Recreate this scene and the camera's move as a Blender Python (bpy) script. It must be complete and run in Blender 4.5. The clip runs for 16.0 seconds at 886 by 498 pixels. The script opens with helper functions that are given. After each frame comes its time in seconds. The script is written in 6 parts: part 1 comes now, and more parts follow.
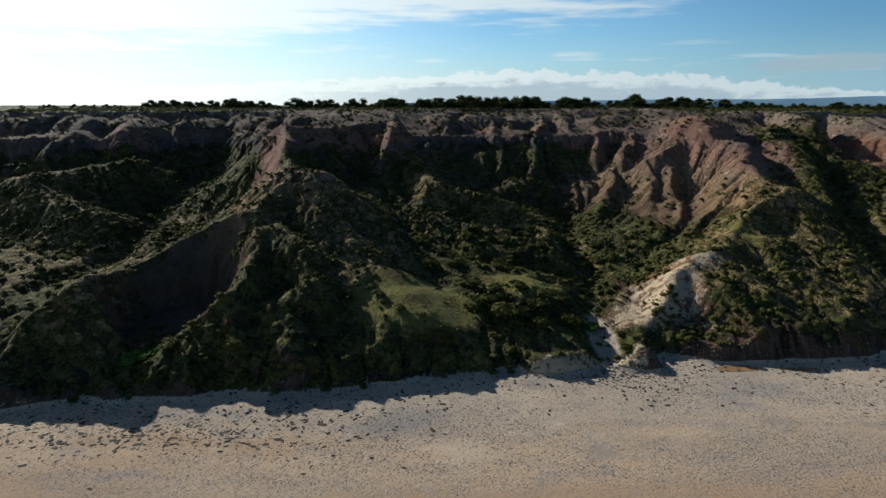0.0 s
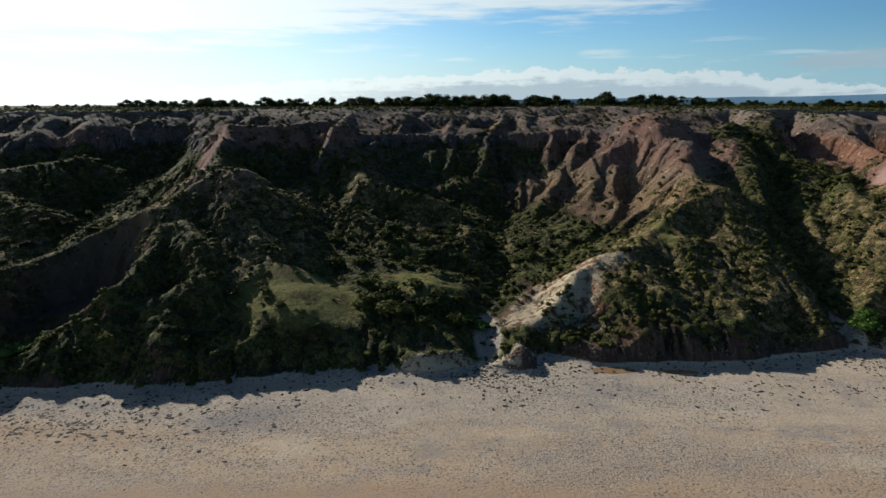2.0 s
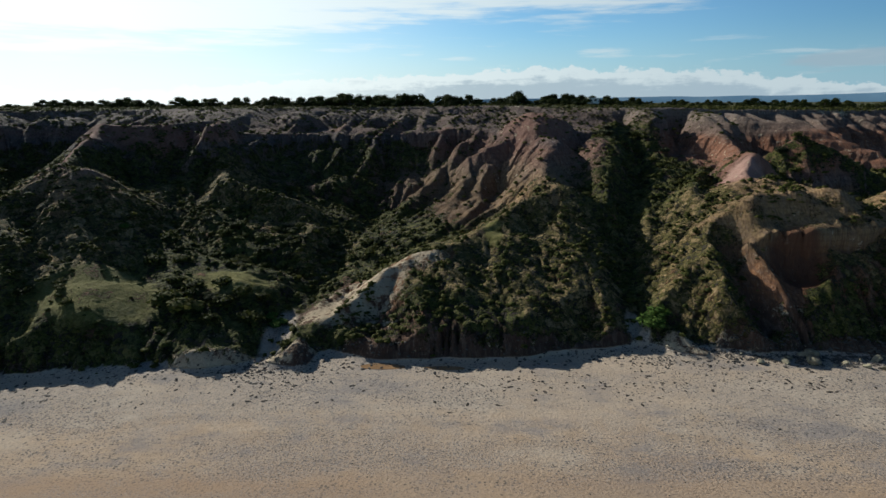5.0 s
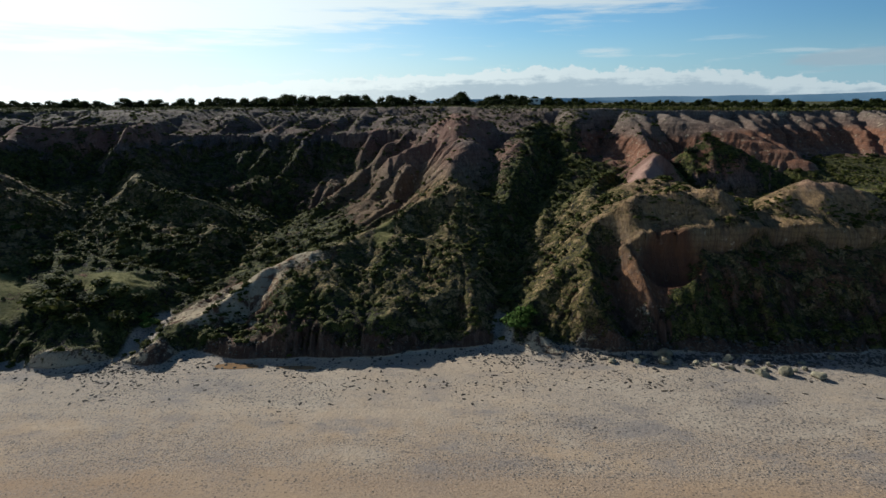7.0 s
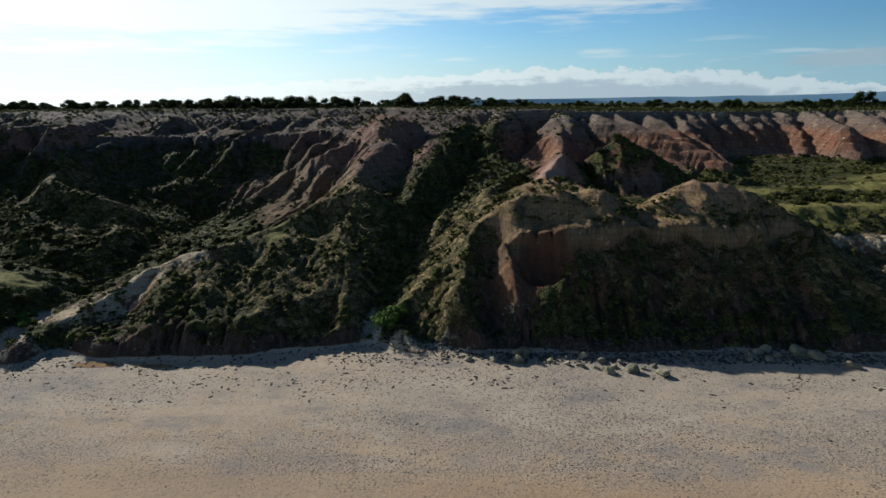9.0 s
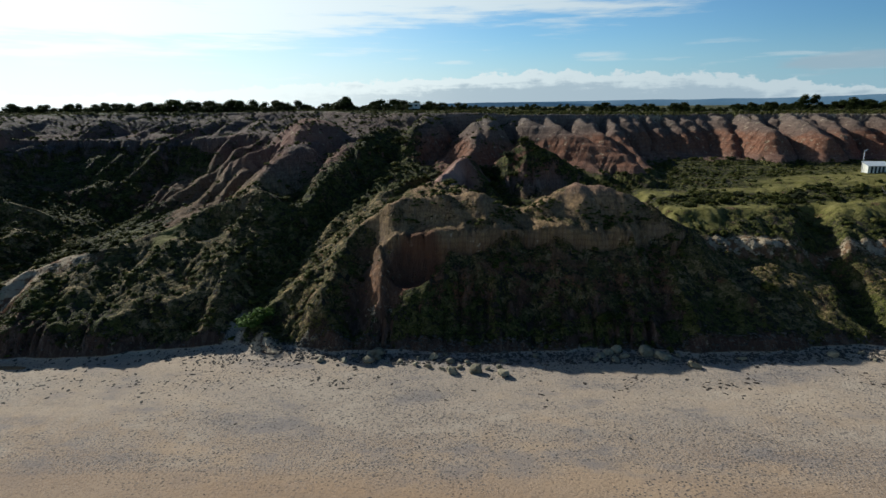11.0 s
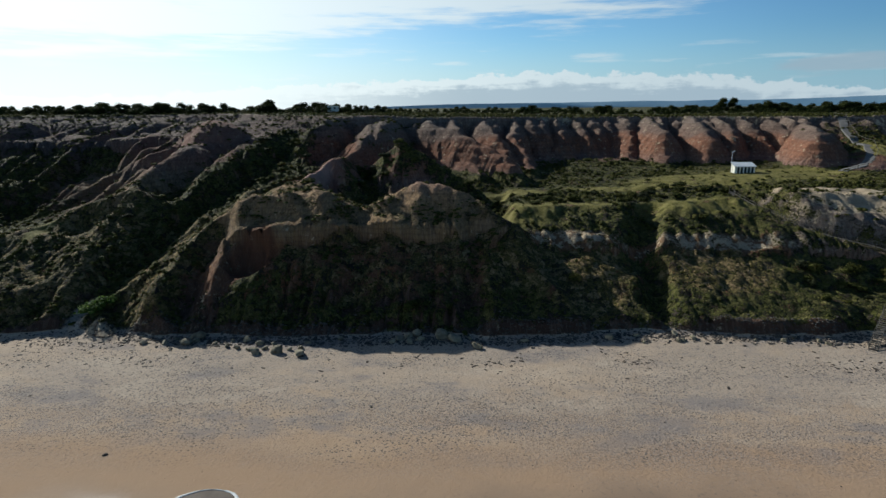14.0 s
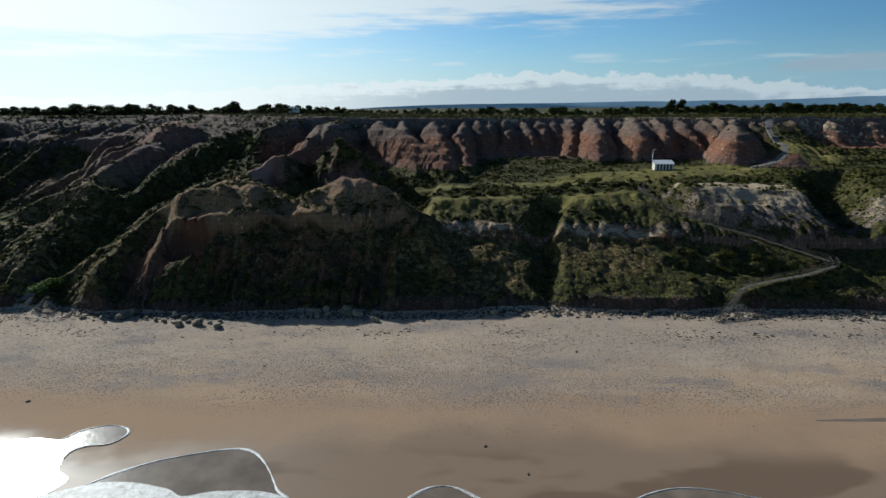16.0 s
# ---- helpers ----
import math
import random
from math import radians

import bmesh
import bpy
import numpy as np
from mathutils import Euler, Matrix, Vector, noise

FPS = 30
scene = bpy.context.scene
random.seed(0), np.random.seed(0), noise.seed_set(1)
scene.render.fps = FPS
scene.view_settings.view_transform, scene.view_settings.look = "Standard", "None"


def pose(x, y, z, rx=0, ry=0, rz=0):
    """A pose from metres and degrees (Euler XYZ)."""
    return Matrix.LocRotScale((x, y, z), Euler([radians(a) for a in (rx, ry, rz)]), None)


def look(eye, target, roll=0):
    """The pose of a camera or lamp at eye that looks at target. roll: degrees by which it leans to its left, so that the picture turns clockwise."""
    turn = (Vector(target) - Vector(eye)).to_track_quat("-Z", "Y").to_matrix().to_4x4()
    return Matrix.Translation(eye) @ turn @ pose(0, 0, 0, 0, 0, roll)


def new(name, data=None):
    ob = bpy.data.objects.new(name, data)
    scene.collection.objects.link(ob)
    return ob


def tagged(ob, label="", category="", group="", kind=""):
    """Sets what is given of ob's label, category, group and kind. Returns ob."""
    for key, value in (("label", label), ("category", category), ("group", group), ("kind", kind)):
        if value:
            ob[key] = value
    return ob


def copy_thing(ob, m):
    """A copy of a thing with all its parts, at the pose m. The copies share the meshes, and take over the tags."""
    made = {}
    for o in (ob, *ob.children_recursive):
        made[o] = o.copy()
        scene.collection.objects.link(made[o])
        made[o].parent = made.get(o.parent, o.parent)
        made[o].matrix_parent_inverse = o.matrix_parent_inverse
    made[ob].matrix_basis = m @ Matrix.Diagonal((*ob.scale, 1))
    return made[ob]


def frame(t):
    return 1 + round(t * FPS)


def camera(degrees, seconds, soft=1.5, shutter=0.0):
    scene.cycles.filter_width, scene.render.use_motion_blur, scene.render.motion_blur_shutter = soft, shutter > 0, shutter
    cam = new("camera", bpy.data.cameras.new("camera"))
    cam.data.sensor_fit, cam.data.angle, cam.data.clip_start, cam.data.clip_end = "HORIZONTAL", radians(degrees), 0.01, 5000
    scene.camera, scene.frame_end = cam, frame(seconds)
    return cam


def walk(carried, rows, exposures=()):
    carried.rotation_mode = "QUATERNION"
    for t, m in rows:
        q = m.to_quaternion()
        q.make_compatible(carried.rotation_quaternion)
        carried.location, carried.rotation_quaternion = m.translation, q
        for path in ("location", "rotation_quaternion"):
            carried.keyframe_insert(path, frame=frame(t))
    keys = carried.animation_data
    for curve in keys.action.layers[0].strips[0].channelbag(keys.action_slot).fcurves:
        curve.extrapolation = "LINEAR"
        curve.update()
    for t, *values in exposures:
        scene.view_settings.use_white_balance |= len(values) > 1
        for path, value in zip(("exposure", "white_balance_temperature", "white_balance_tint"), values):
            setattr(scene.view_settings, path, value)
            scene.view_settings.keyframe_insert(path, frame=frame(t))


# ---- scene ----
cam = camera(75.9, 16.0)
METRES, EYE, TILT, LEAN, TURN = 160.0, 34.4, -14.2, 0.0, 0.0
ROWS = [
    (0.0, 0.0, 0.0, 0.0, 0.0, 0.0, -0.0),
    (0.1, 0.0064, -0.0001, 0.0, 0.55, -0.01, -0.11),
    (0.2, 0.0128, -0.0002, 0.0001, 1.15, -0.03, -0.23),
    (0.3, 0.0193, -0.0003, 0.0002, 1.8, -0.04, -0.36),
    (0.4, 0.0257, -0.0004, 0.0002, 2.2, -0.05, -0.44),
    (0.5, 0.0321, -0.0005, 0.0003, 2.39, -0.06, -0.48),
    (1.0, 0.0637, 0.0, 0.0005, 2.51, -0.1, -0.46),
    (1.5, 0.0942, 0.0014, 0.0001, 2.49, -0.1, -0.46),
    (2.0, 0.1252, 0.0021, -0.0002, 2.51, -0.13, -0.43),
    (2.5, 0.1564, 0.0026, -0.0004, 2.52, -0.13, -0.41),
    (3.0, 0.1883, 0.0025, -0.0005, 2.54, -0.16, -0.4),
    (3.5, 0.2202, 0.0027, -0.0003, 2.55, -0.19, -0.39),
    (4.0, 0.2519, 0.0029, -0.0005, 2.55, -0.18, -0.38),
    (6.5, 0.4101, 0.0055, 0.0012, 2.59, -0.22, -0.33),
    (7.0, 0.4397, 0.005, 0.0014, 2.59, -0.21, -0.31),
    (7.5, 0.4689, 0.0045, 0.0009, 2.59, -0.21, -0.29),
    (8.0, 0.4986, 0.004, 0.0005, 2.59, -0.18, -0.26),
    (8.5, 0.5295, 0.004, 0.0005, 2.58, -0.16, -0.23),
    (9.0, 0.5612, 0.0043, 0.0009, 2.54, -0.13, -0.21),
    (11.5, 0.7191, 0.0016, 0.0006, 2.24, 0.21, -0.07),
    (12.0, 0.7501, -0.0018, 0.0003, 2.18, 0.23, -0.06),
    (12.5, 0.7805, -0.0072, -0.0007, 2.14, 0.23, -0.04),
    (13.0, 0.8101, -0.0151, -0.0025, 2.1, 0.25, -0.05),
    (13.5, 0.8386, -0.0263, -0.0046, 2.05, 0.25, -0.08),
    (14.0, 0.8663, -0.0397, -0.0073, 2.01, 0.25, -0.08),
    (14.5, 0.8931, -0.0553, -0.0105, 1.96, 0.25, -0.1),
    (15.0, 0.9195, -0.0723, -0.0143, 1.92, 0.24, -0.1),
    (15.5, 0.9452, -0.0904, -0.0187, 1.88, 0.26, -0.09),
    (16.0, 0.9705, -0.1092, -0.0231, 1.84, 0.27, -0.07),
]
walk(cam, [(t, pose(0, 0, EYE, TILT, LEAN, TURN) @ pose(METRES * x, METRES * y, METRES * z, 90 + pitch, roll, yaw)) for t, x, y, z, yaw, pitch, roll in ROWS], exposures=((0.0, 0.08, 6270, 2), (6.5, 0.0, 6180, 2), (13.5, 0.0, 6100, 2), (16.0, -0.13, 6000, 2)))

# ---- light: low sun ahead and to the left, over the land ----
SUN_AZ, SUN_EL = 43.0, 27.0  # degrees left of straight ahead, and up
scene.view_settings.exposure = 0.0
sun = new("sun", bpy.data.lights.new("sun", "SUN"))
sun.data.energy, sun.data.angle, sun.data.color = 5.4, radians(0.6), (1.0, 0.95, 0.88)
toward = Vector((-math.sin(radians(SUN_AZ)) * math.cos(radians(SUN_EL)), math.cos(radians(SUN_AZ)) * math.cos(radians(SUN_EL)), math.sin(radians(SUN_EL))))
sun.matrix_world = look(toward * 300, (0, 0, 0))


class Nodes:
    """Short hand for building node trees."""
    def __init__(self, tree):
        self.tree = tree
        tree.nodes.clear()

    def add(self, kind, ins=None, **props):
        n = self.tree.nodes.new(kind)
        for k, v in props.items():
            if k == "operation":
                n.operation = v
            elif k == "blend_type":
                n.blend_type = v
            elif k == "data_type":
                n.data_type = v
            elif k == "attribute_name":
                n.attribute_name = v
            elif k == "feature":
                n.feature = v
            elif k == "sky_type":
                n.sky_type = v
        for k, v in (ins or {}).items():
            self.put(n.inputs[k], v)
        return n

    def put(self, socket, v):
        if isinstance(v, bpy.types.NodeSocket):
            self.tree.links.new(v, socket)
        else:
            socket.default_value = v

    def math(self, op, a, b=0.0, c=0.0):
        return self.add("ShaderNodeMath", {0: a, 1: b, 2: c}, operation=op).outputs[0]

    def noise(self, vec, scale, detail=4.0, rough=0.55, out="Fac"):
        return self.add("ShaderNodeTexNoise", {"Vector": vec, "Scale": scale, "Detail": detail, "Roughness": rough}).outputs[out]

    def step(self, v, lo, hi):
        """Smooth step from 0 at lo to 1 at hi."""
        n = self.add("ShaderNodeMapRange", {"Value": v, "From Min": lo, "From Max": hi})
        n.interpolation_type = "SMOOTHSTEP"
        return n.outputs[0]

    def mix(self, fac, a, b, blend="MIX"):
        n = self.tree.nodes.new("ShaderNodeMix")
        n.data_type, n.blend_type = "RGBA", blend
        self.put(n.inputs[0], fac), self.put(n.inputs[6], a), self.put(n.inputs[7], b)
        return n.outputs[2]

    def ramp(self, fac, stops):
        n = self.tree.nodes.new("ShaderNodeValToRGB")
        self.put(n.inputs[0], fac)
        e = n.color_ramp.elements
        while len(e) < len(stops):
            e.new(0.5)
        for el, (p, c) in zip(e, stops):
            el.position, el.color = p, (*c, 1) if len(c) == 3 else c
        return n.outputs[0]

    def combine(self, x, y, z):
        return self.add("ShaderNodeCombineXYZ", {0: x, 1: y, 2: z}).outputs[0]

    def split(self, v):
        return self.add("ShaderNodeSeparateXYZ", {0: v}).outputs


world = bpy.data.worlds.new("sky")
scene.world = world
world.use_nodes = True
N = Nodes(world.node_tree)
way = N.add("ShaderNodeTexCoord").outputs["Generated"]
sky = N.add("ShaderNodeTexSky", sky_type="NISHITA")
sky.sun_disc, sky.sun_elevation, sky.sun_rotation = False, radians(SUN_EL), radians(-SUN_AZ)
sky.air_density, sky.dust_density, sky.ozone_density, sky.altitude = 1.0, 0.35, 2.2, 30
dx, dy, dz = N.split(way)[:3]
az = N.math("MULTIPLY", N.math("ARCTAN2", dx, dy), 57.3)   # degrees to the right of straight ahead
el = N.math("MULTIPLY", N.math("ARCSINE", dz), 57.3)       # degrees up
# a sheet of thin streaky cloud high up on the sun's side, its lower edge rising to the right
streak = N.noise(N.combine(N.math("MULTIPLY", N.math("ADD", az, N.math("MULTIPLY", el, 1.6)), 0.05), N.math("MULTIPLY", N.math("SUBTRACT", el, N.math("MULTIPLY", az, 0.02)), 0.42), 2.3), 1.0, 6, 0.6)
fibre = N.noise(N.combine(N.math("MULTIPLY", N.math("ADD", az, N.math("MULTIPLY", el, 3.0)), 0.12), N.math("MULTIPLY", el, 1.9), 5.1), 1.0, 5, 0.6)
lower = N.math("ADD", 5.2, N.math("MULTIPLY", N.math("MAXIMUM", N.math("ADD", az, 17.0), 0.0), 0.095))
sheet = N.math("ADD", N.math("SUBTRACT", el, lower), N.math("ADD", N.math("MULTIPLY", N.math("SUBTRACT", streak, 0.5), 15.0), N.math("MULTIPLY", N.math("SUBTRACT", fibre, 0.5), 5.0)))
high = N.math("MULTIPLY", N.step(sheet, -0.6, 2.6), N.math("MULTIPLY", N.step(el, 3.0, 4.6), N.step(el, 26.0, 13.0)))
high = N.math("MULTIPLY", high, N.math("MULTIPLY", N.step(az, -105.0, -75.0), N.step(az, 62.0, 40.0)))
# bank of cumulus low over the land, white on top and grey below
billow = N.noise(N.combine(N.math("MULTIPLY", az, 0.55), N.math("MULTIPLY", el, 0.8), 3.1), 1.0, 6, 0.62)
rise = N.math("MULTIPLY", N.split(N.ramp(N.math("MULTIPLY", N.math("ADD", az, 40.0), 0.0125), ((0.1, (0.24, 0.24, 0.24)), (0.3, (0.44, 0.44, 0.44)), (0.43, (0.54, 0.54, 0.54)), (0.55, (0.60, 0.60, 0.60)), (0.59, (0.68, 0.68, 0.68)), (0.64, (0.60, 0.60, 0.60)), (0.8, (0.54, 0.54, 0.54)), (0.87, (0.36, 0.36, 0.36)), (1.0, (0.16, 0.16, 0.16)))))[0], 5.0)
top = N.math("ADD", N.math("SUBTRACT", rise, 0.05), N.math("MULTIPLY", N.math("SUBTRACT", billow, 0.5), 2.6))
under = N.math("SUBTRACT", top, el)
bank = N.step(under, -0.08, 0.18)
ragged = N.noise(N.combine(N.math("MULTIPLY", az, 0.2), N.math("MULTIPLY", el, 1.6), 9.4), 1.0, 5, 0.6)
shade = N.math("MULTIPLY", N.step(N.math("ADD", under, N.math("MULTIPLY", N.math("SUBTRACT", ragged, 0.5), 2.6)), 0.5, 1.5), N.step(az, -22.0, 2.0))
lens = N.math("SQRT", N.math("ADD", N.math("POWER", N.math("MULTIPLY", N.math("SUBTRACT", az, 32.5), 0.2), 2.0), N.math("POWER", N.math("MULTIPLY", N.math("SUBTRACT", el, 3.3), 1.3), 2.0)))
grey = N.step(N.math("ADD", lens, N.math("MULTIPLY", N.math("SUBTRACT", ragged, 0.5), 1.6)), 1.25, 0.6)
wisp = N.noise(N.combine(N.math("MULTIPLY", az, 0.11), N.math("MULTIPLY", el, 0.9), 1.1), 1.0, 5, 0.55)
lone = N.math("MULTIPLY", N.step(wisp, 0.56, 0.72), N.math("MULTIPLY", N.step(el, 1.6, 3.0), N.step(el, 6.4, 4.5)))
glow = N.step(az, 35.0, -60.0)
white = N.mix(glow, (9.2, 10.0, 10.7, 1), (20.0, 20.0, 19.4, 1))
blue = N.mix(1.0, sky.outputs[0], (0.76, 1.02, 1.24, 1), "MULTIPLY")
blue = N.mix(N.step(el, 5.0, 35.0), N.mix(1.0, blue, (1.3, 1.32, 1.35, 1), "MULTIPLY"), N.mix(1.0, blue, (0.7, 0.7, 0.7, 1), "MULTIPLY"))
blue = N.mix(N.step(az, 12.0, 42.0), blue, N.mix(1.0, blue, (0.72, 0.8, 0.86, 1), "MULTIPLY"))
# milky air round the sun and along the horizon
blue = N.mix(N.math("MULTIPLY", N.math("MULTIPLY", N.step(az, 8.0, -45.0), N.step(az, -130.0, -90.0)), N.math("MULTIPLY", N.step(el, 40.0, 14.0), 0.85)), blue, (15.5, 16.6, 17.0, 1))
blue = N.mix(N.math("MULTIPLY", N.step(el, 7.0, 0.0), 0.7), blue, N.mix(N.step(az, 30.0, -40.0), (5.4, 7.9, 10.2, 1), (17.0, 17.5, 17.5, 1)))
color = N.mix(N.math("MULTIPLY", high, 0.85), blue, white)
color = N.mix(N.math("MULTIPLY", lone, 0.6), color, white)
color = N.mix(N.math("MULTIPLY", grey, 0.75), color, (5.6, 6.8, 8.0, 1))
color = N.mix(N.math("MULTIPLY", bank, 0.88), color, N.mix(N.math("MULTIPLY", shade, 0.75), white, (5.2, 6.4, 7.8, 1)))
back = N.add("ShaderNodeBackground", {"Color": color, "Strength": 0.063})
N.tree.links.new(back.outputs[0], N.add("ShaderNodeOutputWorld").inputs[0])


# ---- materials ----
def material(name, rough=0.9):
    m = bpy.data.materials.new(name)
    m.use_nodes = True
    n = Nodes(m.node_tree)
    b = n.add("ShaderNodeBsdfPrincipled", {"Roughness": rough, "Specular IOR Level": 0.25})
    n.tree.links.new(b.outputs[0], n.add("ShaderNodeOutputMaterial").inputs[0])
    return m, n, b


def bump(n, b, height, strength, distance):
    k = n.add("ShaderNodeBump", {"Height": height, "Strength": strength, "Distance": distance})
    n.put(b.inputs["Normal"], k.outputs[0])


def speckled(name, dark, light, scale, rough=0.9, relief=0.03, metal=0.0):
    """A plain two-tone surface with grain and wear."""
    m, n, b = material(name, rough)
    pos = n.add("ShaderNodeTexCoord").outputs["Object"]
    info = n.add("ShaderNodeObjectInfo").outputs["Random"]
    coarse, fine = n.noise(pos, scale, 4), n.noise(pos, scale * 6, 3)
    v = n.math("ADD", n.math("MULTIPLY", coarse, 0.7), n.math("ADD", n.math("MULTIPLY", fine, 0.4), n.math("MULTIPLY", info, 0.2)))
    n.put(b.inputs["Base Color"], n.ramp(v, ((0.38, dark), (0.85, light))))
    b.inputs["Metallic"].default_value = metal
    bump(n, b, n.math("ADD", coarse, n.math("MULTIPLY", fine, 0.4)), 0.6, relief)
    return m


def earth_material():
    m, n, b = material("earth", 0.95)
    b.inputs["Specular IOR Level"].default_value = 0.12
    pos = n.add("ShaderNodeNewGeometry").outputs["Position"]
    x, y, z = n.split(pos)[:3]

    def attr(name):
        return n.add("ShaderNodeAttribute", attribute_name=name).outputs["Fac"]
    cover, red, beach, pale, grass, olive, fresh = attr("cover"), attr("red"), attr("beach"), attr("pale"), attr("grass"), attr("olive"), attr("fresh")
    big, mid, fine = n.noise(pos, 0.045, 5), n.noise(pos, 0.35, 5), n.noise(pos, 2.6, 5, 0.65)
    flow = n.noise(n.combine(n.math("MULTIPLY", x, 1.3), n.math("MULTIPLY", y, 0.5), n.math("MULTIPLY", z, 0.12)), 1.0, 4, 0.6)
    # beds of the cliff, by height
    level = n.math("ADD", z, n.math("ADD", n.math("MULTIPLY", n.math("SUBTRACT", big, 0.5), 7.0), n.math("MULTIPLY", n.math("SUBTRACT", mid, 0.5), 2.2)))
    level = n.math("MULTIPLY", level, 1 / 36.0)
    east = n.ramp(level, ((0.04, (0.16, 0.085, 0.055)), (0.22, (0.22, 0.12, 0.07)), (0.31, (0.32, 0.22, 0.12)), (0.42, (0.31, 0.21, 0.12)), (0.48, (0.25, 0.19, 0.17)), (0.53, (0.30, 0.18, 0.14)), (0.58, (0.33, 0.165, 0.105)), (0.69, (0.32, 0.155, 0.095)), (0.73, (0.22, 0.16, 0.135)), (0.80, (0.23, 0.19, 0.165)), (0.87, (0.28, 0.25, 0.225)), (1.0, (0.38, 0.34, 0.30))))
    west = n.ramp(level, ((0.06, (0.17, 0.125, 0.10)), (0.25, (0.15, 0.095, 0.07)), (0.38, (0.20, 0.125, 0.08)), (0.47, (0.22, 0.165, 0.115)), (0.56, (0.17, 0.145, 0.13)), (0.62, (0.16, 0.125, 0.115)), (0.67, (0.105, 0.105, 0.115)), (0.705, (0.13, 0.125, 0.13)), (0.74, (0.20, 0.135, 0.12)), (0.82, (0.19, 0.155, 0.145)), (0.88, (0.21, 0.18, 0.165)), (1.0, (0.28, 0.24, 0.215))))
    front = n.ramp(level, ((0.03, (0.085, 0.06, 0.046)), (0.13, (0.17, 0.095, 0.056)), (0.19, (0.30, 0.15, 0.075)), (0.29, (0.27, 0.165, 0.085)), (0.36, (0.36, 0.27, 0.15)), (0.43, (0.43, 0.31, 0.155)), (0.56, (0.46, 0.33, 0.18)), (0.62, (0.50, 0.33, 0.26))))
    middle = n.ramp(level, ((0.25, (0.20, 0.13, 0.075)), (0.45, (0.27, 0.195, 0.11)), (0.53, (0.29, 0.22, 0.15)), (0.60, (0.28, 0.18, 0.135)), (0.66, (0.27, 0.16, 0.125)), (0.73, (0.18, 0.14, 0.135)), (0.82, (0.21, 0.165, 0.152)), (1.0, (0.29, 0.245, 0.215))))
    rock = n.mix(n.step(x, 26.0, 42.0), west, n.mix(n.step(x, 84.0, 100.0), middle, east))
    rock = n.mix(n.math("MULTIPLY", n.step(y, 124.0, 114.0), n.step(z, 27.0, 21.0)), rock, front)
    slate = n.ramp(n.math("ADD", n.math("MULTIPLY", mid, 0.5), n.math("MULTIPLY", fine, 0.5)), ((0.35, (0.17, 0.165, 0.155)), (0.65, (0.36, 0.345, 0.315))))
    rock = n.mix(n.math("MULTIPLY", n.math("MULTIPLY", n.step(x, 196.0, 204.0), n.step(y, 93.0, 99.0)), n.step(y, 128.0, 118.0)), rock, slate)
    beds = n.math("SINE", n.math("ADD", n.math("MULTIPLY", z, 6.2), n.math("MULTIPLY", mid, 6.0)))
    runnel = n.noise(n.combine(n.math("MULTIPLY", x, 3.4), n.math("MULTIPLY", y, 1.6), n.math("MULTIPLY", z, 0.3)), 1.0, 4, 0.65)
    rock = n.mix(n.math("MULTIPLY", n.step(runnel, 0.56, 0.40), 0.5), rock, (0.10, 0.07, 0.058, 1))
    rock = n.mix(n.math("MULTIPLY", n.step(runnel, 0.56, 0.70), 0.4), rock, (0.48, 0.40, 0.34, 1))
    rock = n.mix(n.math("MULTIPLY", n.step(beds, 0.2, 1.0), 0.28), rock, (0.12, 0.075, 0.06, 1))
    rock = n.mix(n.math("MULTIPLY", n.step(flow, 0.45, 0.7), 0.3), rock, (0.36, 0.29, 0.24, 1))
    rock = n.mix(n.math("MULTIPLY", n.step(fine, 0.55, 0.75), 0.35), rock, (0.13, 0.09, 0.075, 1))
    rock = n.mix(n.step(n.math("ADD", red, n.math("MULTIPLY", n.math("SUBTRACT", mid, 0.5), 0.5)), 0.15, 0.6), rock, n.ramp(n.math("ADD", n.math("MULTIPLY", flow, 0.6), n.math("MULTIPLY", fine, 0.4)), ((0.35, (0.21, 0.115, 0.09)), (0.65, (0.34, 0.215, 0.175)))))
    rock = n.mix(n.math("MULTIPLY", n.step(red, 0.7, 0.95), n.step(x, 99.0, 102.0)), rock, (0.48, 0.33, 0.285, 1))
    rock = n.mix(1.0, rock, (0.72, 0.63, 0.58, 1), "MULTIPLY")
    grain = n.noise(pos, 6.5, 3, 0.7)
    rock = n.mix(n.math("MULTIPLY", n.step(grain, 0.52, 0.66), 0.35), rock, (0.05, 0.038, 0.03, 1))
    rock = n.mix(n.step(n.math("ADD", pale, n.math("ADD", n.math("MULTIPLY", n.math("SUBTRACT", mid, 0.5), 0.8), n.math("MULTIPLY", n.math("SUBTRACT", n.noise(pos, 0.7, 5, 0.7), 0.5), 2.6))), 0.3, 0.6), rock, n.ramp(n.math("ADD", n.math("MULTIPLY", mid, 0.6), n.math("MULTIPLY", fine, 0.4)), ((0.3, (0.29, 0.215, 0.14)), (0.7, (0.54, 0.43, 0.30)))))
    # hollows of freshly fallen umber and red earth, their shade darkened into the colour
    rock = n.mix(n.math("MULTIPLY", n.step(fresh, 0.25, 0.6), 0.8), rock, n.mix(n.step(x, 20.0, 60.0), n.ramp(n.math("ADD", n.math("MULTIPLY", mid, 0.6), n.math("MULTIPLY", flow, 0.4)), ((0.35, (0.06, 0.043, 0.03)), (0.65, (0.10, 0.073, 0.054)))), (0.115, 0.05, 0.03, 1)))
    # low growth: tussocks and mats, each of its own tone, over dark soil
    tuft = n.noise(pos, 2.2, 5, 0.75)
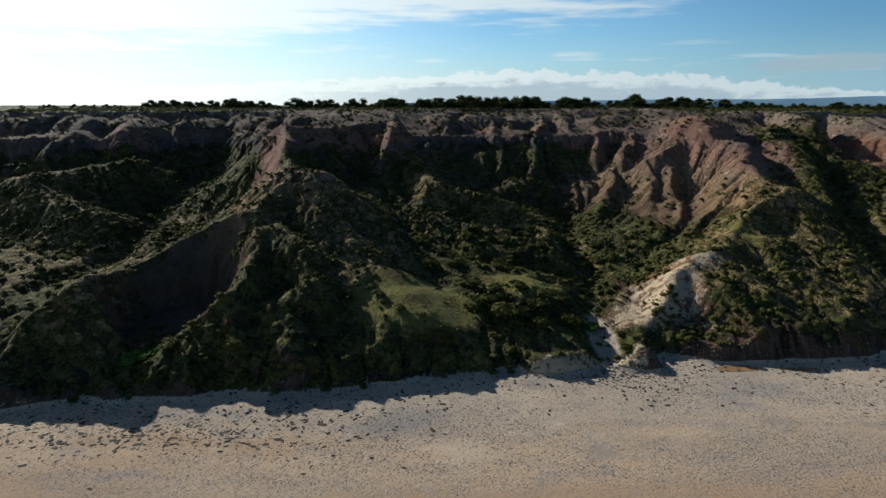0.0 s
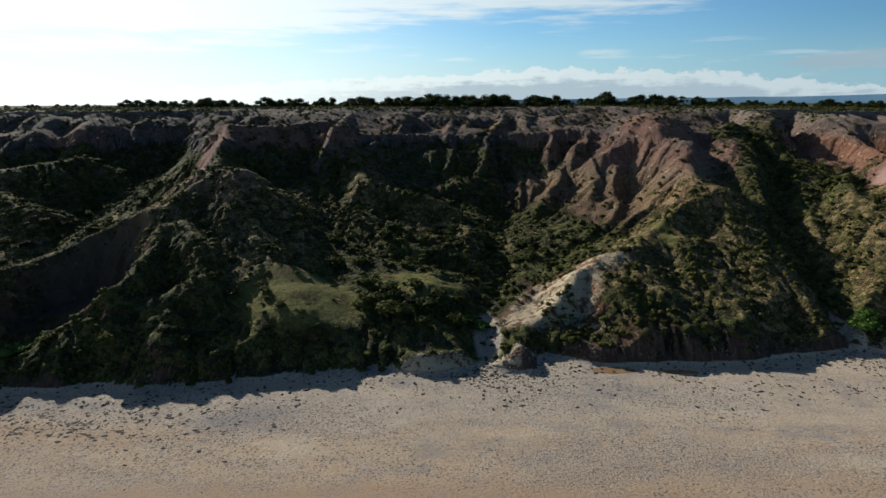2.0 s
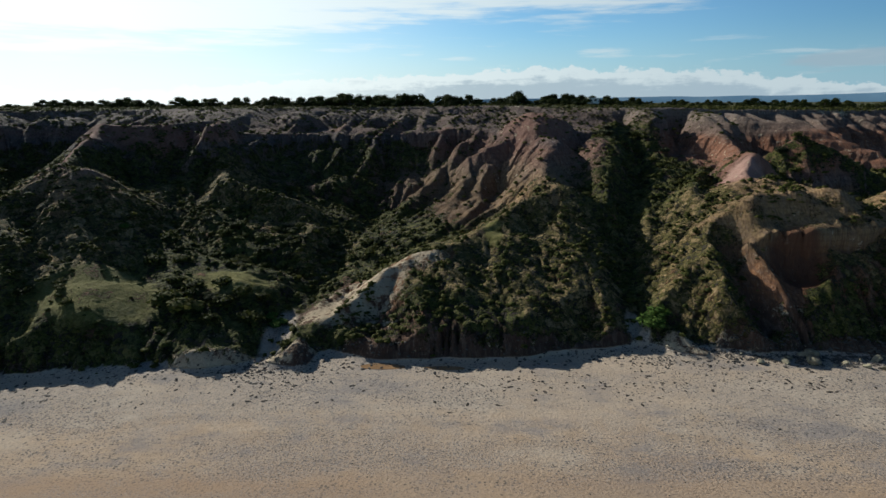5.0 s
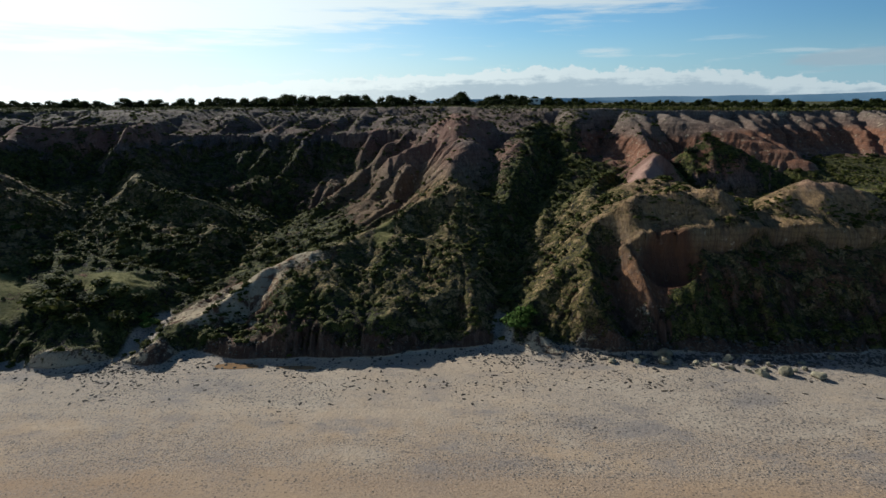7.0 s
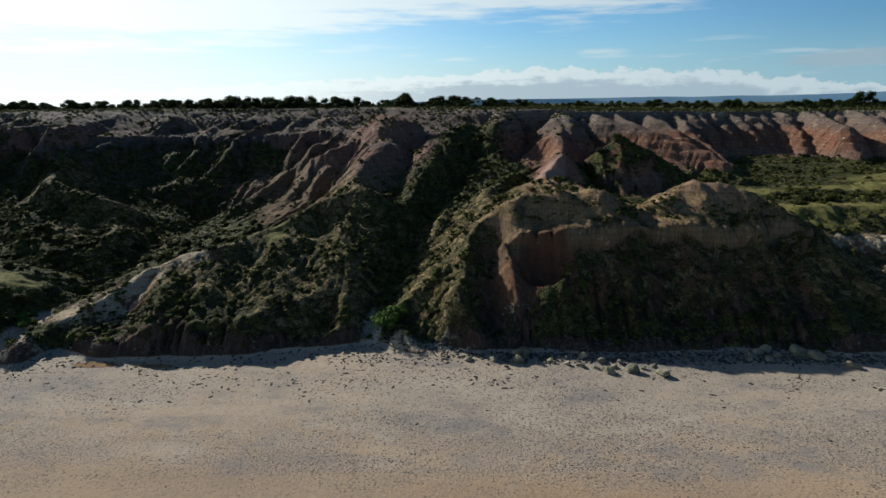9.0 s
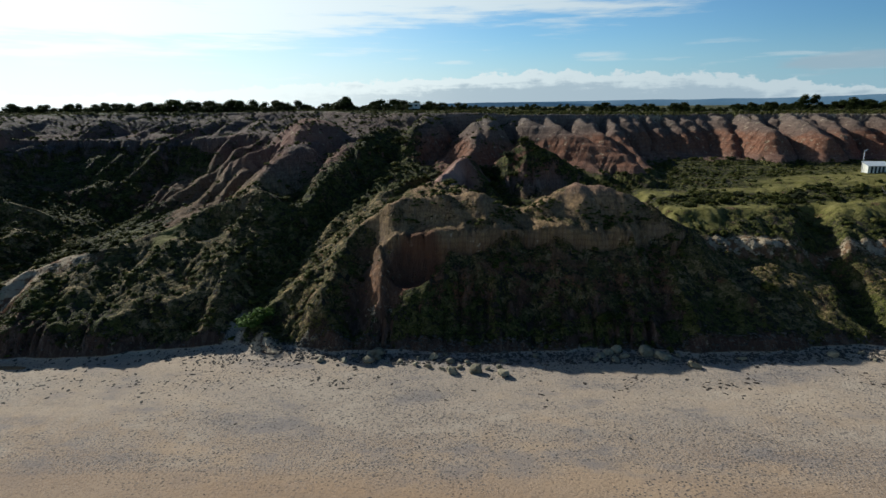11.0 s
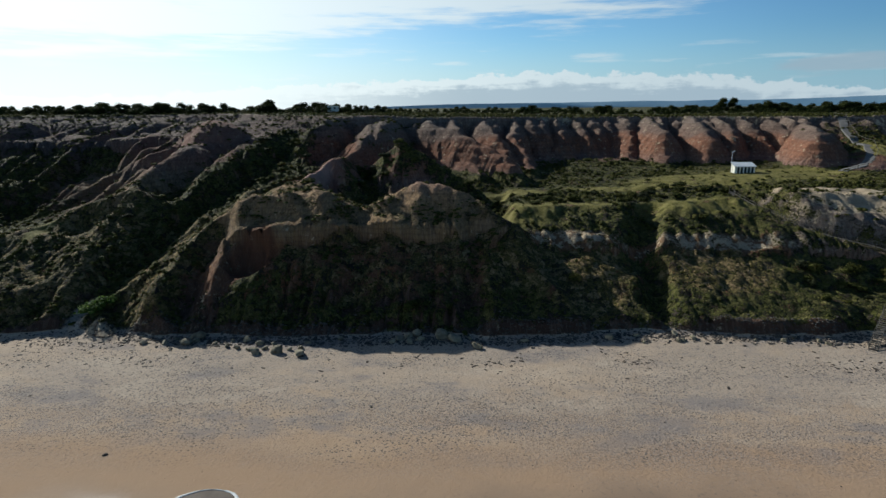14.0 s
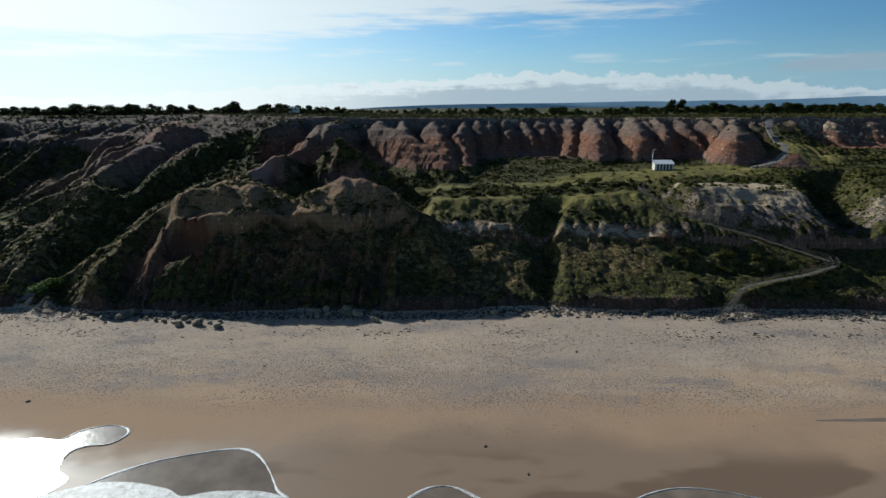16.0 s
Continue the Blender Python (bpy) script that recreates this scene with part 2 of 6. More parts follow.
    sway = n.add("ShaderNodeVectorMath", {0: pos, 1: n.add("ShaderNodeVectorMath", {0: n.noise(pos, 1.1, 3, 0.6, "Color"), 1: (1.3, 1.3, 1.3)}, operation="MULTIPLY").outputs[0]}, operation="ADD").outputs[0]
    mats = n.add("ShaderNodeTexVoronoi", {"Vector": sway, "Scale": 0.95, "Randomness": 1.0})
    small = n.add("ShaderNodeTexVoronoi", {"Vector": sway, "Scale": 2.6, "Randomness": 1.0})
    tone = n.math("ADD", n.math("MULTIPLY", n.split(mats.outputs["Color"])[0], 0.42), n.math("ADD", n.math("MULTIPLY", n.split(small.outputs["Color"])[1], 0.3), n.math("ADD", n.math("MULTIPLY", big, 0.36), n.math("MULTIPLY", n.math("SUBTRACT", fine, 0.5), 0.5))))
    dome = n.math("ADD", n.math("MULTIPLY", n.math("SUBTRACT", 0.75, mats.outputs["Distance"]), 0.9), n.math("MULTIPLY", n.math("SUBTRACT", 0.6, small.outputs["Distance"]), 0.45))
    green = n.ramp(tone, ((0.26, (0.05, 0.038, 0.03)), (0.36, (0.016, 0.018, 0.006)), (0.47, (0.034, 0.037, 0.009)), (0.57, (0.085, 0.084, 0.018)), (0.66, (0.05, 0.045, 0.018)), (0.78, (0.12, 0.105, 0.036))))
    lawn = n.ramp(n.math("ADD", n.math("MULTIPLY", fine, 0.5), n.math("MULTIPLY", mid, 0.5)), ((0.38, (0.085, 0.078, 0.02)), (0.5, (0.145, 0.128, 0.036)), (0.62, (0.21, 0.175, 0.068))))
    dry = n.ramp(tone, ((0.26, (0.035, 0.028, 0.022)), (0.36, (0.03, 0.028, 0.010)), (0.47, (0.105, 0.086, 0.024)), (0.56, (0.07, 0.056, 0.026)), (0.66, (0.175, 0.125, 0.05)), (0.78, (0.25, 0.17, 0.09))))
    green = n.mix(n.step(n.math("ADD", olive, n.math("MULTIPLY", n.math("SUBTRACT", mid, 0.5), 0.8)), 0.25, 0.65), green, dry)
    green = n.mix(n.step(grass, 0.3, 0.7), green, lawn)
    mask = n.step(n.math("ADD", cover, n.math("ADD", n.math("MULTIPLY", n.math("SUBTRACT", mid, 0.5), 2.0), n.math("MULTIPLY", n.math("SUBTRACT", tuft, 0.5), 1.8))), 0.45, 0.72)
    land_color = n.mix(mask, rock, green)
    # beach: pinkish sand, bands of grey pebbles, ochre stains, wet strip by the sea
    band = n.noise(n.combine(n.math("MULTIPLY", x, 0.022), n.math("MULTIPLY", y, 0.085), 0.3), 1.0, 4, 0.6)
    sand = n.ramp(n.math("ADD", n.math("MULTIPLY", mid, 0.5), n.math("MULTIPLY", fine, 0.5)), ((0.3, (0.355, 0.25, 0.166)), (0.7, (0.52, 0.378, 0.258))))
    ochre = n.noise(n.combine(n.math("MULTIPLY", x, 0.03), n.math("MULTIPLY", y, 0.11), 5.3), 1.0, 3, 0.5)
    sand = n.mix(n.math("MULTIPLY", n.step(n.math("ADD", ochre, n.math("MULTIPLY", n.math("SUBTRACT", 52.0, y), 0.022)), 0.5, 0.68), 0.75), sand, (0.35, 0.225, 0.14, 1))
    pebble = n.add("ShaderNodeTexVoronoi", {"Vector": n.combine(x, n.math("MULTIPLY", y, 1.2), z), "Scale": 4.6, "Randomness": 1.0})
    stone = n.mix(n.split(pebble.outputs["Color"])[0], (0.10, 0.092, 0.09, 1), (0.42, 0.37, 0.325, 1))
    grit = n.math("MULTIPLY", n.step(n.math("ADD", band, n.math("MULTIPLY", n.math("SUBTRACT", mid, 0.5), 0.3)), 0.38, 0.56), n.step(y, 38.0, 46.0))
    sand = n.mix(n.math("MULTIPLY", grit, n.step(pebble.outputs["Distance"], 0.5, 0.2)), sand, stone)
    sand = n.mix(n.math("MULTIPLY", grit, 0.35), sand, (0.26, 0.215, 0.19, 1))
    speck = n.noise(pos, 5.0, 3, 0.7)
    sand = n.mix(n.math("MULTIPLY", n.math("MULTIPLY", n.step(speck, 0.53, 0.62), n.step(y, 40.0, 47.0)), n.math("ADD", 0.5, n.math("MULTIPLY", grit, 0.45))), sand, (0.09, 0.075, 0.068, 1))
    # dimples of churned sand, the shade in their bottoms painted as darker colour
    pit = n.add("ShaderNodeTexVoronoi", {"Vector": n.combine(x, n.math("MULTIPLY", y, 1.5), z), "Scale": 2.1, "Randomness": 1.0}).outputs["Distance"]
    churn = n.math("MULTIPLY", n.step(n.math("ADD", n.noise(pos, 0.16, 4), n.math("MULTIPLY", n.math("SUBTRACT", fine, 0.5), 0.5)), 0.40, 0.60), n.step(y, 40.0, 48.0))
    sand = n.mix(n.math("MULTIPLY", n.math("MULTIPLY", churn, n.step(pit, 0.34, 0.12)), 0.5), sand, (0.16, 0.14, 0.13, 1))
    sand = n.mix(n.math("MULTIPLY", n.step(n.math("ADD", y, n.math("MULTIPLY", n.math("SUBTRACT", mid, 0.5), 14.0)), 50.0, 62.0), 0.35), sand, (0.46, 0.385, 0.31, 1))
    blot = n.noise(n.combine(n.math("MULTIPLY", x, 0.07), n.math("MULTIPLY", y, 0.13), 2.0), 1.0, 5, 0.65)
    sand = n.mix(n.math("MULTIPLY", n.math("MULTIPLY", n.step(blot, 0.5, 0.66), n.step(y, 42.0, 48.0)), 0.6), sand, (0.20, 0.18, 0.178, 1))
    sand = n.mix(n.math("MULTIPLY", n.math("MULTIPLY", n.step(blot, 0.46, 0.34), n.step(y, 44.0, 50.0)), 0.4), sand, (0.49, 0.40, 0.31, 1))
    spot = n.math("MULTIPLY", n.step(n.noise(pos, 2.2, 3, 0.6), 0.56, 0.68), n.step(n.math("ADD", band, n.math("MULTIPLY", churn, 0.12)), 0.42, 0.66))
    sand = n.mix(n.math("MULTIPLY", spot, 0.75), sand, (0.12, 0.105, 0.10, 1))
    shelf = n.math("MULTIPLY", n.step(n.math("ADD", y, n.math("MULTIPLY", n.math("SUBTRACT", ochre, 0.5), 16.0)), 49.0, 46.0), n.step(x, 20.0, 60.0))
    sand = n.mix(n.math("MULTIPLY", shelf, n.math("SUBTRACT", 0.5, n.math("MULTIPLY", n.step(x, 120.0, 170.0), 0.3))), sand, (0.38, 0.255, 0.16, 1))
    cobble = n.add("ShaderNodeTexVoronoi", {"Vector": n.combine(x, n.math("MULTIPLY", y, 1.15), z), "Scale": 2.7, "Randomness": 1.0})
    strewn_ = n.step(n.noise(n.combine(n.math("MULTIPLY", x, 0.06), n.math("MULTIPLY", y, 0.1), 7.7), 1.0, 5, 0.65), 0.42, 0.6)
    chosen = n.step(n.math("ADD", n.split(cobble.outputs["Color"])[1], n.math("MULTIPLY", strewn_, 0.75)), 0.9, 1.05)
    sand = n.mix(n.math("MULTIPLY", n.math("MULTIPLY", n.step(cobble.outputs["Distance"], 0.42, 0.26), chosen), n.math("MULTIPLY", n.step(n.math("ADD", y, n.math("MULTIPLY", n.math("SUBTRACT", big, 0.5), 16.0)), 41.0, 49.0), 0.9)), sand, n.mix(n.split(cobble.outputs["Color"])[0], (0.05, 0.046, 0.044, 1), (0.17, 0.15, 0.14, 1)))
    wet = n.step(n.math("ADD", n.math("SUBTRACT", y, n.math("MULTIPLY", n.step(x, 130.0, 190.0), 2.0)), n.math("MULTIPLY", n.math("SUBTRACT", big, 0.5), 26.0)), 42.0, 33.0)
    sand = n.mix(n.math("MULTIPLY", wet, 0.62), sand, (0.175, 0.13, 0.10, 1))
    damp = n.noise(n.combine(n.math("MULTIPLY", x, 0.045), n.math("MULTIPLY", y, 0.12), 11.0), 1.0, 3, 0.55)
    sand = n.mix(n.math("MULTIPLY", n.math("MULTIPLY", n.step(damp, 0.5, 0.58), n.step(y, 37.0, 33.0)), 0.55), sand, (0.11, 0.07, 0.045, 1))
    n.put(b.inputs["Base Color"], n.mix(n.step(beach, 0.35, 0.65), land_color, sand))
    n.put(b.inputs["Roughness"], n.math("SUBTRACT", 0.95, n.math("MULTIPLY", n.math("MULTIPLY", wet, beach), 0.5)))
    bare_h = n.math("ADD", n.math("ADD", n.math("MULTIPLY", mid, 0.6), n.math("MULTIPLY", fine, 0.45)), n.math("ADD", n.math("MULTIPLY", flow, 0.5), n.math("MULTIPLY", runnel, 0.8)))
    grown_h = n.math("ADD", n.math("MULTIPLY", dome, n.math("SUBTRACT", 1.0, n.math("MULTIPLY", n.step(grass, 0.3, 0.7), 0.75))), n.math("MULTIPLY", fine, 0.4))
    rough_h = n.add("ShaderNodeMix", {0: mask, 2: bare_h, 3: grown_h}).outputs[0]
    soft_h = n.math("ADD", n.math("MULTIPLY", fine, n.math("SUBTRACT", 0.5, n.math("MULTIPLY", wet, 0.5))), n.math("MULTIPLY", grit, n.math("MULTIPLY", pebble.outputs["Distance"], -0.16)))
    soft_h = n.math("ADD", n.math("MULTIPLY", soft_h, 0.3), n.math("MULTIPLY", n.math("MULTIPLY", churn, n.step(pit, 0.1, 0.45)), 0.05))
    height = n.add("ShaderNodeMix", {0: n.step(beach, 0.35, 0.65), 2: rough_h, 3: soft_h}).outputs[0]
    bump(n, b, height, 0.9, 0.42)
    return m


def leaf_material(name, stops):
    m, n, b = material(name, 0.8)
    b.inputs["Specular IOR Level"].default_value = 0.06
    thin = n.add("ShaderNodeBsdfTranslucent")
    both = n.add("ShaderNodeMixShader", {0: 0.3, 1: b.outputs[0], 2: thin.outputs[0]})
    n.put(n.tree.nodes["Material Output"].inputs[0], both.outputs[0])
    isle = n.add("ShaderNodeNewGeometry").outputs["Random Per Island"]
    info = n.add("ShaderNodeObjectInfo").outputs["Random"]
    pos = n.add("ShaderNodeNewGeometry").outputs["Position"]
    v = n.math("ADD", n.math("MULTIPLY", isle, 0.35), n.math("ADD", n.math("MULTIPLY", info, 0.25), n.math("MULTIPLY", n.noise(pos, 0.33, 3), 0.5)))
    tint = n.ramp(v, stops)
    n.put(b.inputs["Base Color"], tint)
    n.put(thin.inputs["Color"], tint)
    return m


EARTH = earth_material()
SCRUB = leaf_material("scrub_leaves", ((0.3, (0.019, 0.023, 0.007)), (0.5, (0.046, 0.052, 0.013)), (0.65, (0.084, 0.086, 0.021)), (0.85, (0.13, 0.108, 0.038))))
DARK_LEAF = leaf_material("tree_leaves", ((0.3, (0.018, 0.024, 0.008)), (0.6, (0.038, 0.048, 0.013)), (0.85, (0.065, 0.07, 0.02))))
GREY_LEAF = leaf_material("saltbush_leaves", ((0.3, (0.020, 0.024, 0.011)), (0.55, (0.037, 0.042, 0.02)), (0.85, (0.06, 0.062, 0.032))))
FRESH_LEAF = leaf_material("fresh_leaves", ((0.3, (0.035, 0.062, 0.012)), (0.6, (0.075, 0.125, 0.024)), (0.85, (0.12, 0.175, 0.04))))
BARK = speckled("bark", (0.05, 0.04, 0.032), (0.13, 0.11, 0.09), 6.0)
STONE = speckled("boulder_stone", (0.07, 0.062, 0.04), (0.34, 0.29, 0.2), 1.3, 0.9, 0.08)
DARK_STONE = speckled("rubble_stone", (0.03, 0.026, 0.023), (0.17, 0.145, 0.12), 0.8, 0.9, 0.05)
WEED = speckled("dried_seaweed", (0.014, 0.011, 0.009), (0.05, 0.038, 0.03), 2.5, 0.85, 0.05)
TIMBER = speckled("weathered_timber", (0.06, 0.053, 0.044), (0.15, 0.133, 0.112), 3.0, 0.85, 0.01)
WHITE_WALL = speckled("cream_wall", (0.60, 0.58, 0.50), (0.78, 0.76, 0.68), 1.5, 0.7, 0.005)
ROOF_METAL = speckled("pale_roof_metal", (0.62, 0.65, 0.66), (0.80, 0.82, 0.82), 0.8, 0.45, 0.004, 0.3)
DARK_PAINT = speckled("dark_green_paint", (0.012, 0.02, 0.022), (0.03, 0.045, 0.045), 2.0, 0.5, 0.003)
STEEL = speckled("galvanised_steel", (0.25, 0.26, 0.27), (0.48, 0.49, 0.5), 5.0, 0.45, 0.003, 0.8)
PAVING = speckled("grey_paving", (0.10, 0.095, 0.09), (0.17, 0.16, 0.15), 0.9, 0.9, 0.01)
FOAM = speckled("sea_foam", (0.20, 0.18, 0.155), (0.85, 0.86, 0.86), 1.6, 0.5, 0.08)
MUD = speckled("muddy_pool", (0.18, 0.10, 0.05), (0.28, 0.165, 0.085), 0.8, 0.9, 0.004)
MUD.node_tree.nodes["Principled BSDF"].inputs["Specular IOR Level"].default_value = 0.03


def water_material():
    m, n, b = material("shallow_sea_water", 0.16)
    pos = n.add("ShaderNodeNewGeometry").outputs["Position"]
    ripple = n.noise(pos, 1.6, 3)
    n.put(b.inputs["Base Color"], n.ramp(n.noise(pos, 0.3, 3), ((0.35, (0.15, 0.115, 0.085)), (0.65, (0.23, 0.18, 0.135)))))
    b.inputs["Specular IOR Level"].default_value = 0.5
    bump(n, b, ripple, 0.25, 0.05)
    return m


WATER = water_material()


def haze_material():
    """Far hills, blue air painted into their colour and a faint glow."""
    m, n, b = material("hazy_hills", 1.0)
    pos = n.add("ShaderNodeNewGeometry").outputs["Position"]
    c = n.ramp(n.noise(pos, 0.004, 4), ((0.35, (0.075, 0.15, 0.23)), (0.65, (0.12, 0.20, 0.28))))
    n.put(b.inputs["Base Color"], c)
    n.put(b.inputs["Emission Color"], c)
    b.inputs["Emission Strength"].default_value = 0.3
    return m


HAZE = haze_material()


# ---- the lie of the land: one height field, shaped feature by feature ----
def smooth_noise(x, y, seed=0):
    """Smooth value noise in -1..1 on arrays."""
    xi, yi = np.floor(x).astype(np.int64), np.floor(y).astype(np.int64)
    u, v = x - xi, y - yi
    u, v = u * u * u * (u * (u * 6 - 15) + 10), v * v * v * (v * (v * 6 - 15) + 10)

    def lattice(a, b):
        n = (a * 374761393 + b * 668265263 + seed * 974634777) & 0x7FFFFFFF
        n = ((n ^ (n >> 13)) * 1274126177) & 0x7FFFFFFF
        return ((n ^ (n >> 16)) & 0xFFFF) / 32767.5 - 1.0
    low = lattice(xi, yi) * (1 - u) + lattice(xi + 1, yi) * u
    high = lattice(xi, yi + 1) * (1 - u) + lattice(xi + 1, yi + 1) * u
    return low * (1 - v) + high * v


def fbm(x, y, octaves=4, seed=0):
    total, size, weight = 0.0, 1.0, 0.0
    for k in range(octaves):
        total = total + size * smooth_noise(x * 2 ** k + 17.3 * k, y * 2 ** k - 9.1 * k, seed + k)
        weight += size
        size *= 0.5
    return total / weight * 1.6


def smax(a, b, k):
    d = np.clip(0.5 + 0.5 * (a - b) / k, 0, 1)
    return b + (a - b) * d + k * d * (1 - d)


def smin(a, b, k):
    return -smax(-a, -b, k)


def along(X, Y, line):
    """Distance to a polyline of (x, y, z), its height there and the signed side (+ to the left of its way)."""
    best = np.full(X.shape, 1e9)
    height, side = np.zeros(X.shape), np.zeros(X.shape)
    for (x0, y0, z0), (x1, y1, z1) in zip(line, line[1:]):
        dx, dy = x1 - x0, y1 - y0
        s = np.clip(((X - x0) * dx + (Y - y0) * dy) / (dx * dx + dy * dy), 0, 1)
        d = np.hypot(X - x0 - s * dx, Y - y0 - s * dy)
        near = d < best
        best = np.where(near, d, best)
        height = np.where(near, z0 + s * (z1 - z0), height)
        side = np.where(near, dx * (Y - y0) - dy * (X - x0), side)
    return best, height, side


def window(X, Y, line, reach):
    """The part of a grid that lies near a line."""
    xs, ys = [p[0] for p in line], [p[1] for p in line]
    cols = np.nonzero((X[0] > min(xs) - reach) & (X[0] < max(xs) + reach))[0]
    rows = np.nonzero((Y[:, 0] > min(ys) - reach) & (Y[:, 0] < max(ys) + reach))[0]
    if not (len(cols) and len(rows)):
        return slice(0, 0), slice(0, 0)
    return slice(rows[0], rows[-1] + 1), slice(cols[0], cols[-1] + 1)


def ridge(H, X, Y, line, slope, round_=1.5, k=1.2, other=None):
    """Raises a crest; slope falls off to its left, other to its right."""
    w = window(X, Y, line, 46)
    d, z, side = along(X[w], Y[w], line)
    fall = slope if other is None else np.where(side > 0, slope, other)
    H[w] = smax(H[w], z - fall * (np.sqrt(d * d + round_ * round_) - round_), k)
    return H


def gully(H, X, Y, line, slope, round_=1.0, k=1.0):
    w = window(X, Y, line, 34)
    d, z, _ = along(X[w], Y[w], line)
    H[w] = smin(H[w], z + slope * (np.sqrt(d * d + round_ * round_) - round_) + 0.06 * d * d, k)
    return H


FOOT = ((-140, 54), (-60, 58), (-35, 60.6), (-19, 61.2), (0, 65), (20, 68.5), (31, 72.5), (45, 70.8), (60, 73), (74, 77), (85, 75.5), (110, 75), (130, 75.3), (150, 76), (168, 78), (200, 76.5), (225, 77), (290, 80))
MID_Y = ((-140, 80), (-70, 86), (-45, 80), (-20, 82), (0, 88), (14, 84), (27, 100), (45, 93), (77, 95), (90, 94), (110, 93.5), (135, 94.5), (150, 97), (172, 98), (200, 98), (230, 104), (290, 115))
MID_Z = ((-140, 9), (-70, 8), (-45, 6), (-20, 8.2), (0, 8.3), (14, 6.5), (27, 5.6), (45, 7), (77, 7), (90, 9.5), (110, 11.8), (135, 12), (150, 9.6), (172, 9.2), (200, 9.3), (230, 9.3), (290, 13))
BACK_Y = ((-140, 134), (-75, 130), (-60, 143), (-48, 138), (-40, 126), (-14, 127), (10, 134), (28, 130), (45, 136), (60, 131), (85, 128), (100, 128), (115, 140), (130, 166), (150, 176), (160, 184), (172, 191), (190, 198), (200, 199), (214, 196), (228, 190), (239, 187), (250, 178), (265, 164), (290, 165))
BACK_Z = ((-140, 18), (-75, 16), (-60, 16), (-48, 16.5), (-40, 18), (-14, 18.5), (10, 14.5), (28, 8.6), (45, 13), (60, 14), (85, 19.5), (100, 19), (115, 20), (130, 21.5), (150, 21), (165, 21), (180, 21), (200, 21), (230, 21), (255, 22), (290, 22))
EDGE_Y = ((-140, 164), (-95, 166), (-78, 170), (-60, 180), (-40, 178), (-20, 174), (0, 186), (20, 193), (40, 194), (64, 190), (85, 182), (100, 177), (116, 176), (130, 182), (150, 190), (170, 201), (195, 208), (215, 205), (232, 199), (250, 190), (270, 188), (290, 190))
EDGE_Z = ((-140, 32.4), (-60, 32.6), (0, 33), (60, 33.2), (100, 32.6), (130, 31.9), (170, 31.4), (200, 31.2), (250, 31.2), (290, 31))
# front rim of the mound: x and y
RIM = (94, 100, 106, 112, 120, 132, 142), (92.4, 90.6, 90.0, 90.4, 93.4, 92.2, 94.4)
# brow of the dark slate cliff west of the mound
BROW_Y = ((-140, 148), (-95, 145), (-80, 147), (-66, 161), (-56, 163), (-45, 152), (-30, 146), (-14, 140), (-6, 150), (2, 158), (14, 161), (30, 165), (45, 163), (60, 158), (75, 152), (90, 152), (108, 152))
BROW_Z = ((-140, 26.5), (-60, 25.6), (-14, 27.2), (2, 25.8), (30, 26.0), (60, 26.4), (108, 26))


def table(x, pairs):
    xs, vs = zip(*pairs)
    return np.interp(x, xs, vs)


# Rounded badland noses: crest from the plateau down to the toe as (x, y, z), and how broad the back is
NOSES = (
    (((-84, 172, 32), (-84, 156, 30), (-82.5, 148.6, 28.2), (-81, 141, 21)), 5), (((-60, 182, 32), (-62, 168, 29), (-61, 158, 23.4), (-61.5, 149, 17.8)), 3), (((-70, 176, 32), (-72, 160, 29.5), (-71, 150, 24), (-70, 143, 18)), 3),
    (((-50, 178, 32), (-50, 162, 30), (-49, 152, 26), (-47, 142, 19)), 3), (((-14, 176, 32.2), (-15, 160, 31), (-12, 146, 30.2), (-12, 137.8, 29.4), (-13, 133, 24), (-12, 128, 20)), 2.6),
    (((0, 188, 32.4), (1, 168, 30.2), (-1, 157, 26), (-5, 142, 24), (-7.4, 134, 23), (-4, 124, 18.6)), 2.6), (((16, 192, 32.5), (14.3, 166.2, 28), (12, 160, 25.6), (15, 151.5, 17)), 3), (((30, 194, 32.5), (28.9, 170.8, 28.8), (25, 160, 25), (24.5, 150, 19.6), (22, 140, 14)), 3),
    (((44, 194, 32.5), (44.2, 165.5, 27.2), (42.5, 158, 24), (41, 152, 18.6)), 2.8), (((22, 193, 32.5), (21, 176, 30), (20, 166, 27)), 3), (((37, 194, 32.5), (37, 176, 29.6), (36, 168, 27)), 3),
    (((99, 179, 32.5), (98.6, 161, 31.9), (97.5, 152, 29.4), (97, 146.5, 25.3), (96, 138, 20.5)), 4.5), (((116, 178, 32), (116, 157, 30.9), (116.2, 150, 29.4), (115.5, 143.5, 24.5), (114, 136, 20.5)), 5),
)
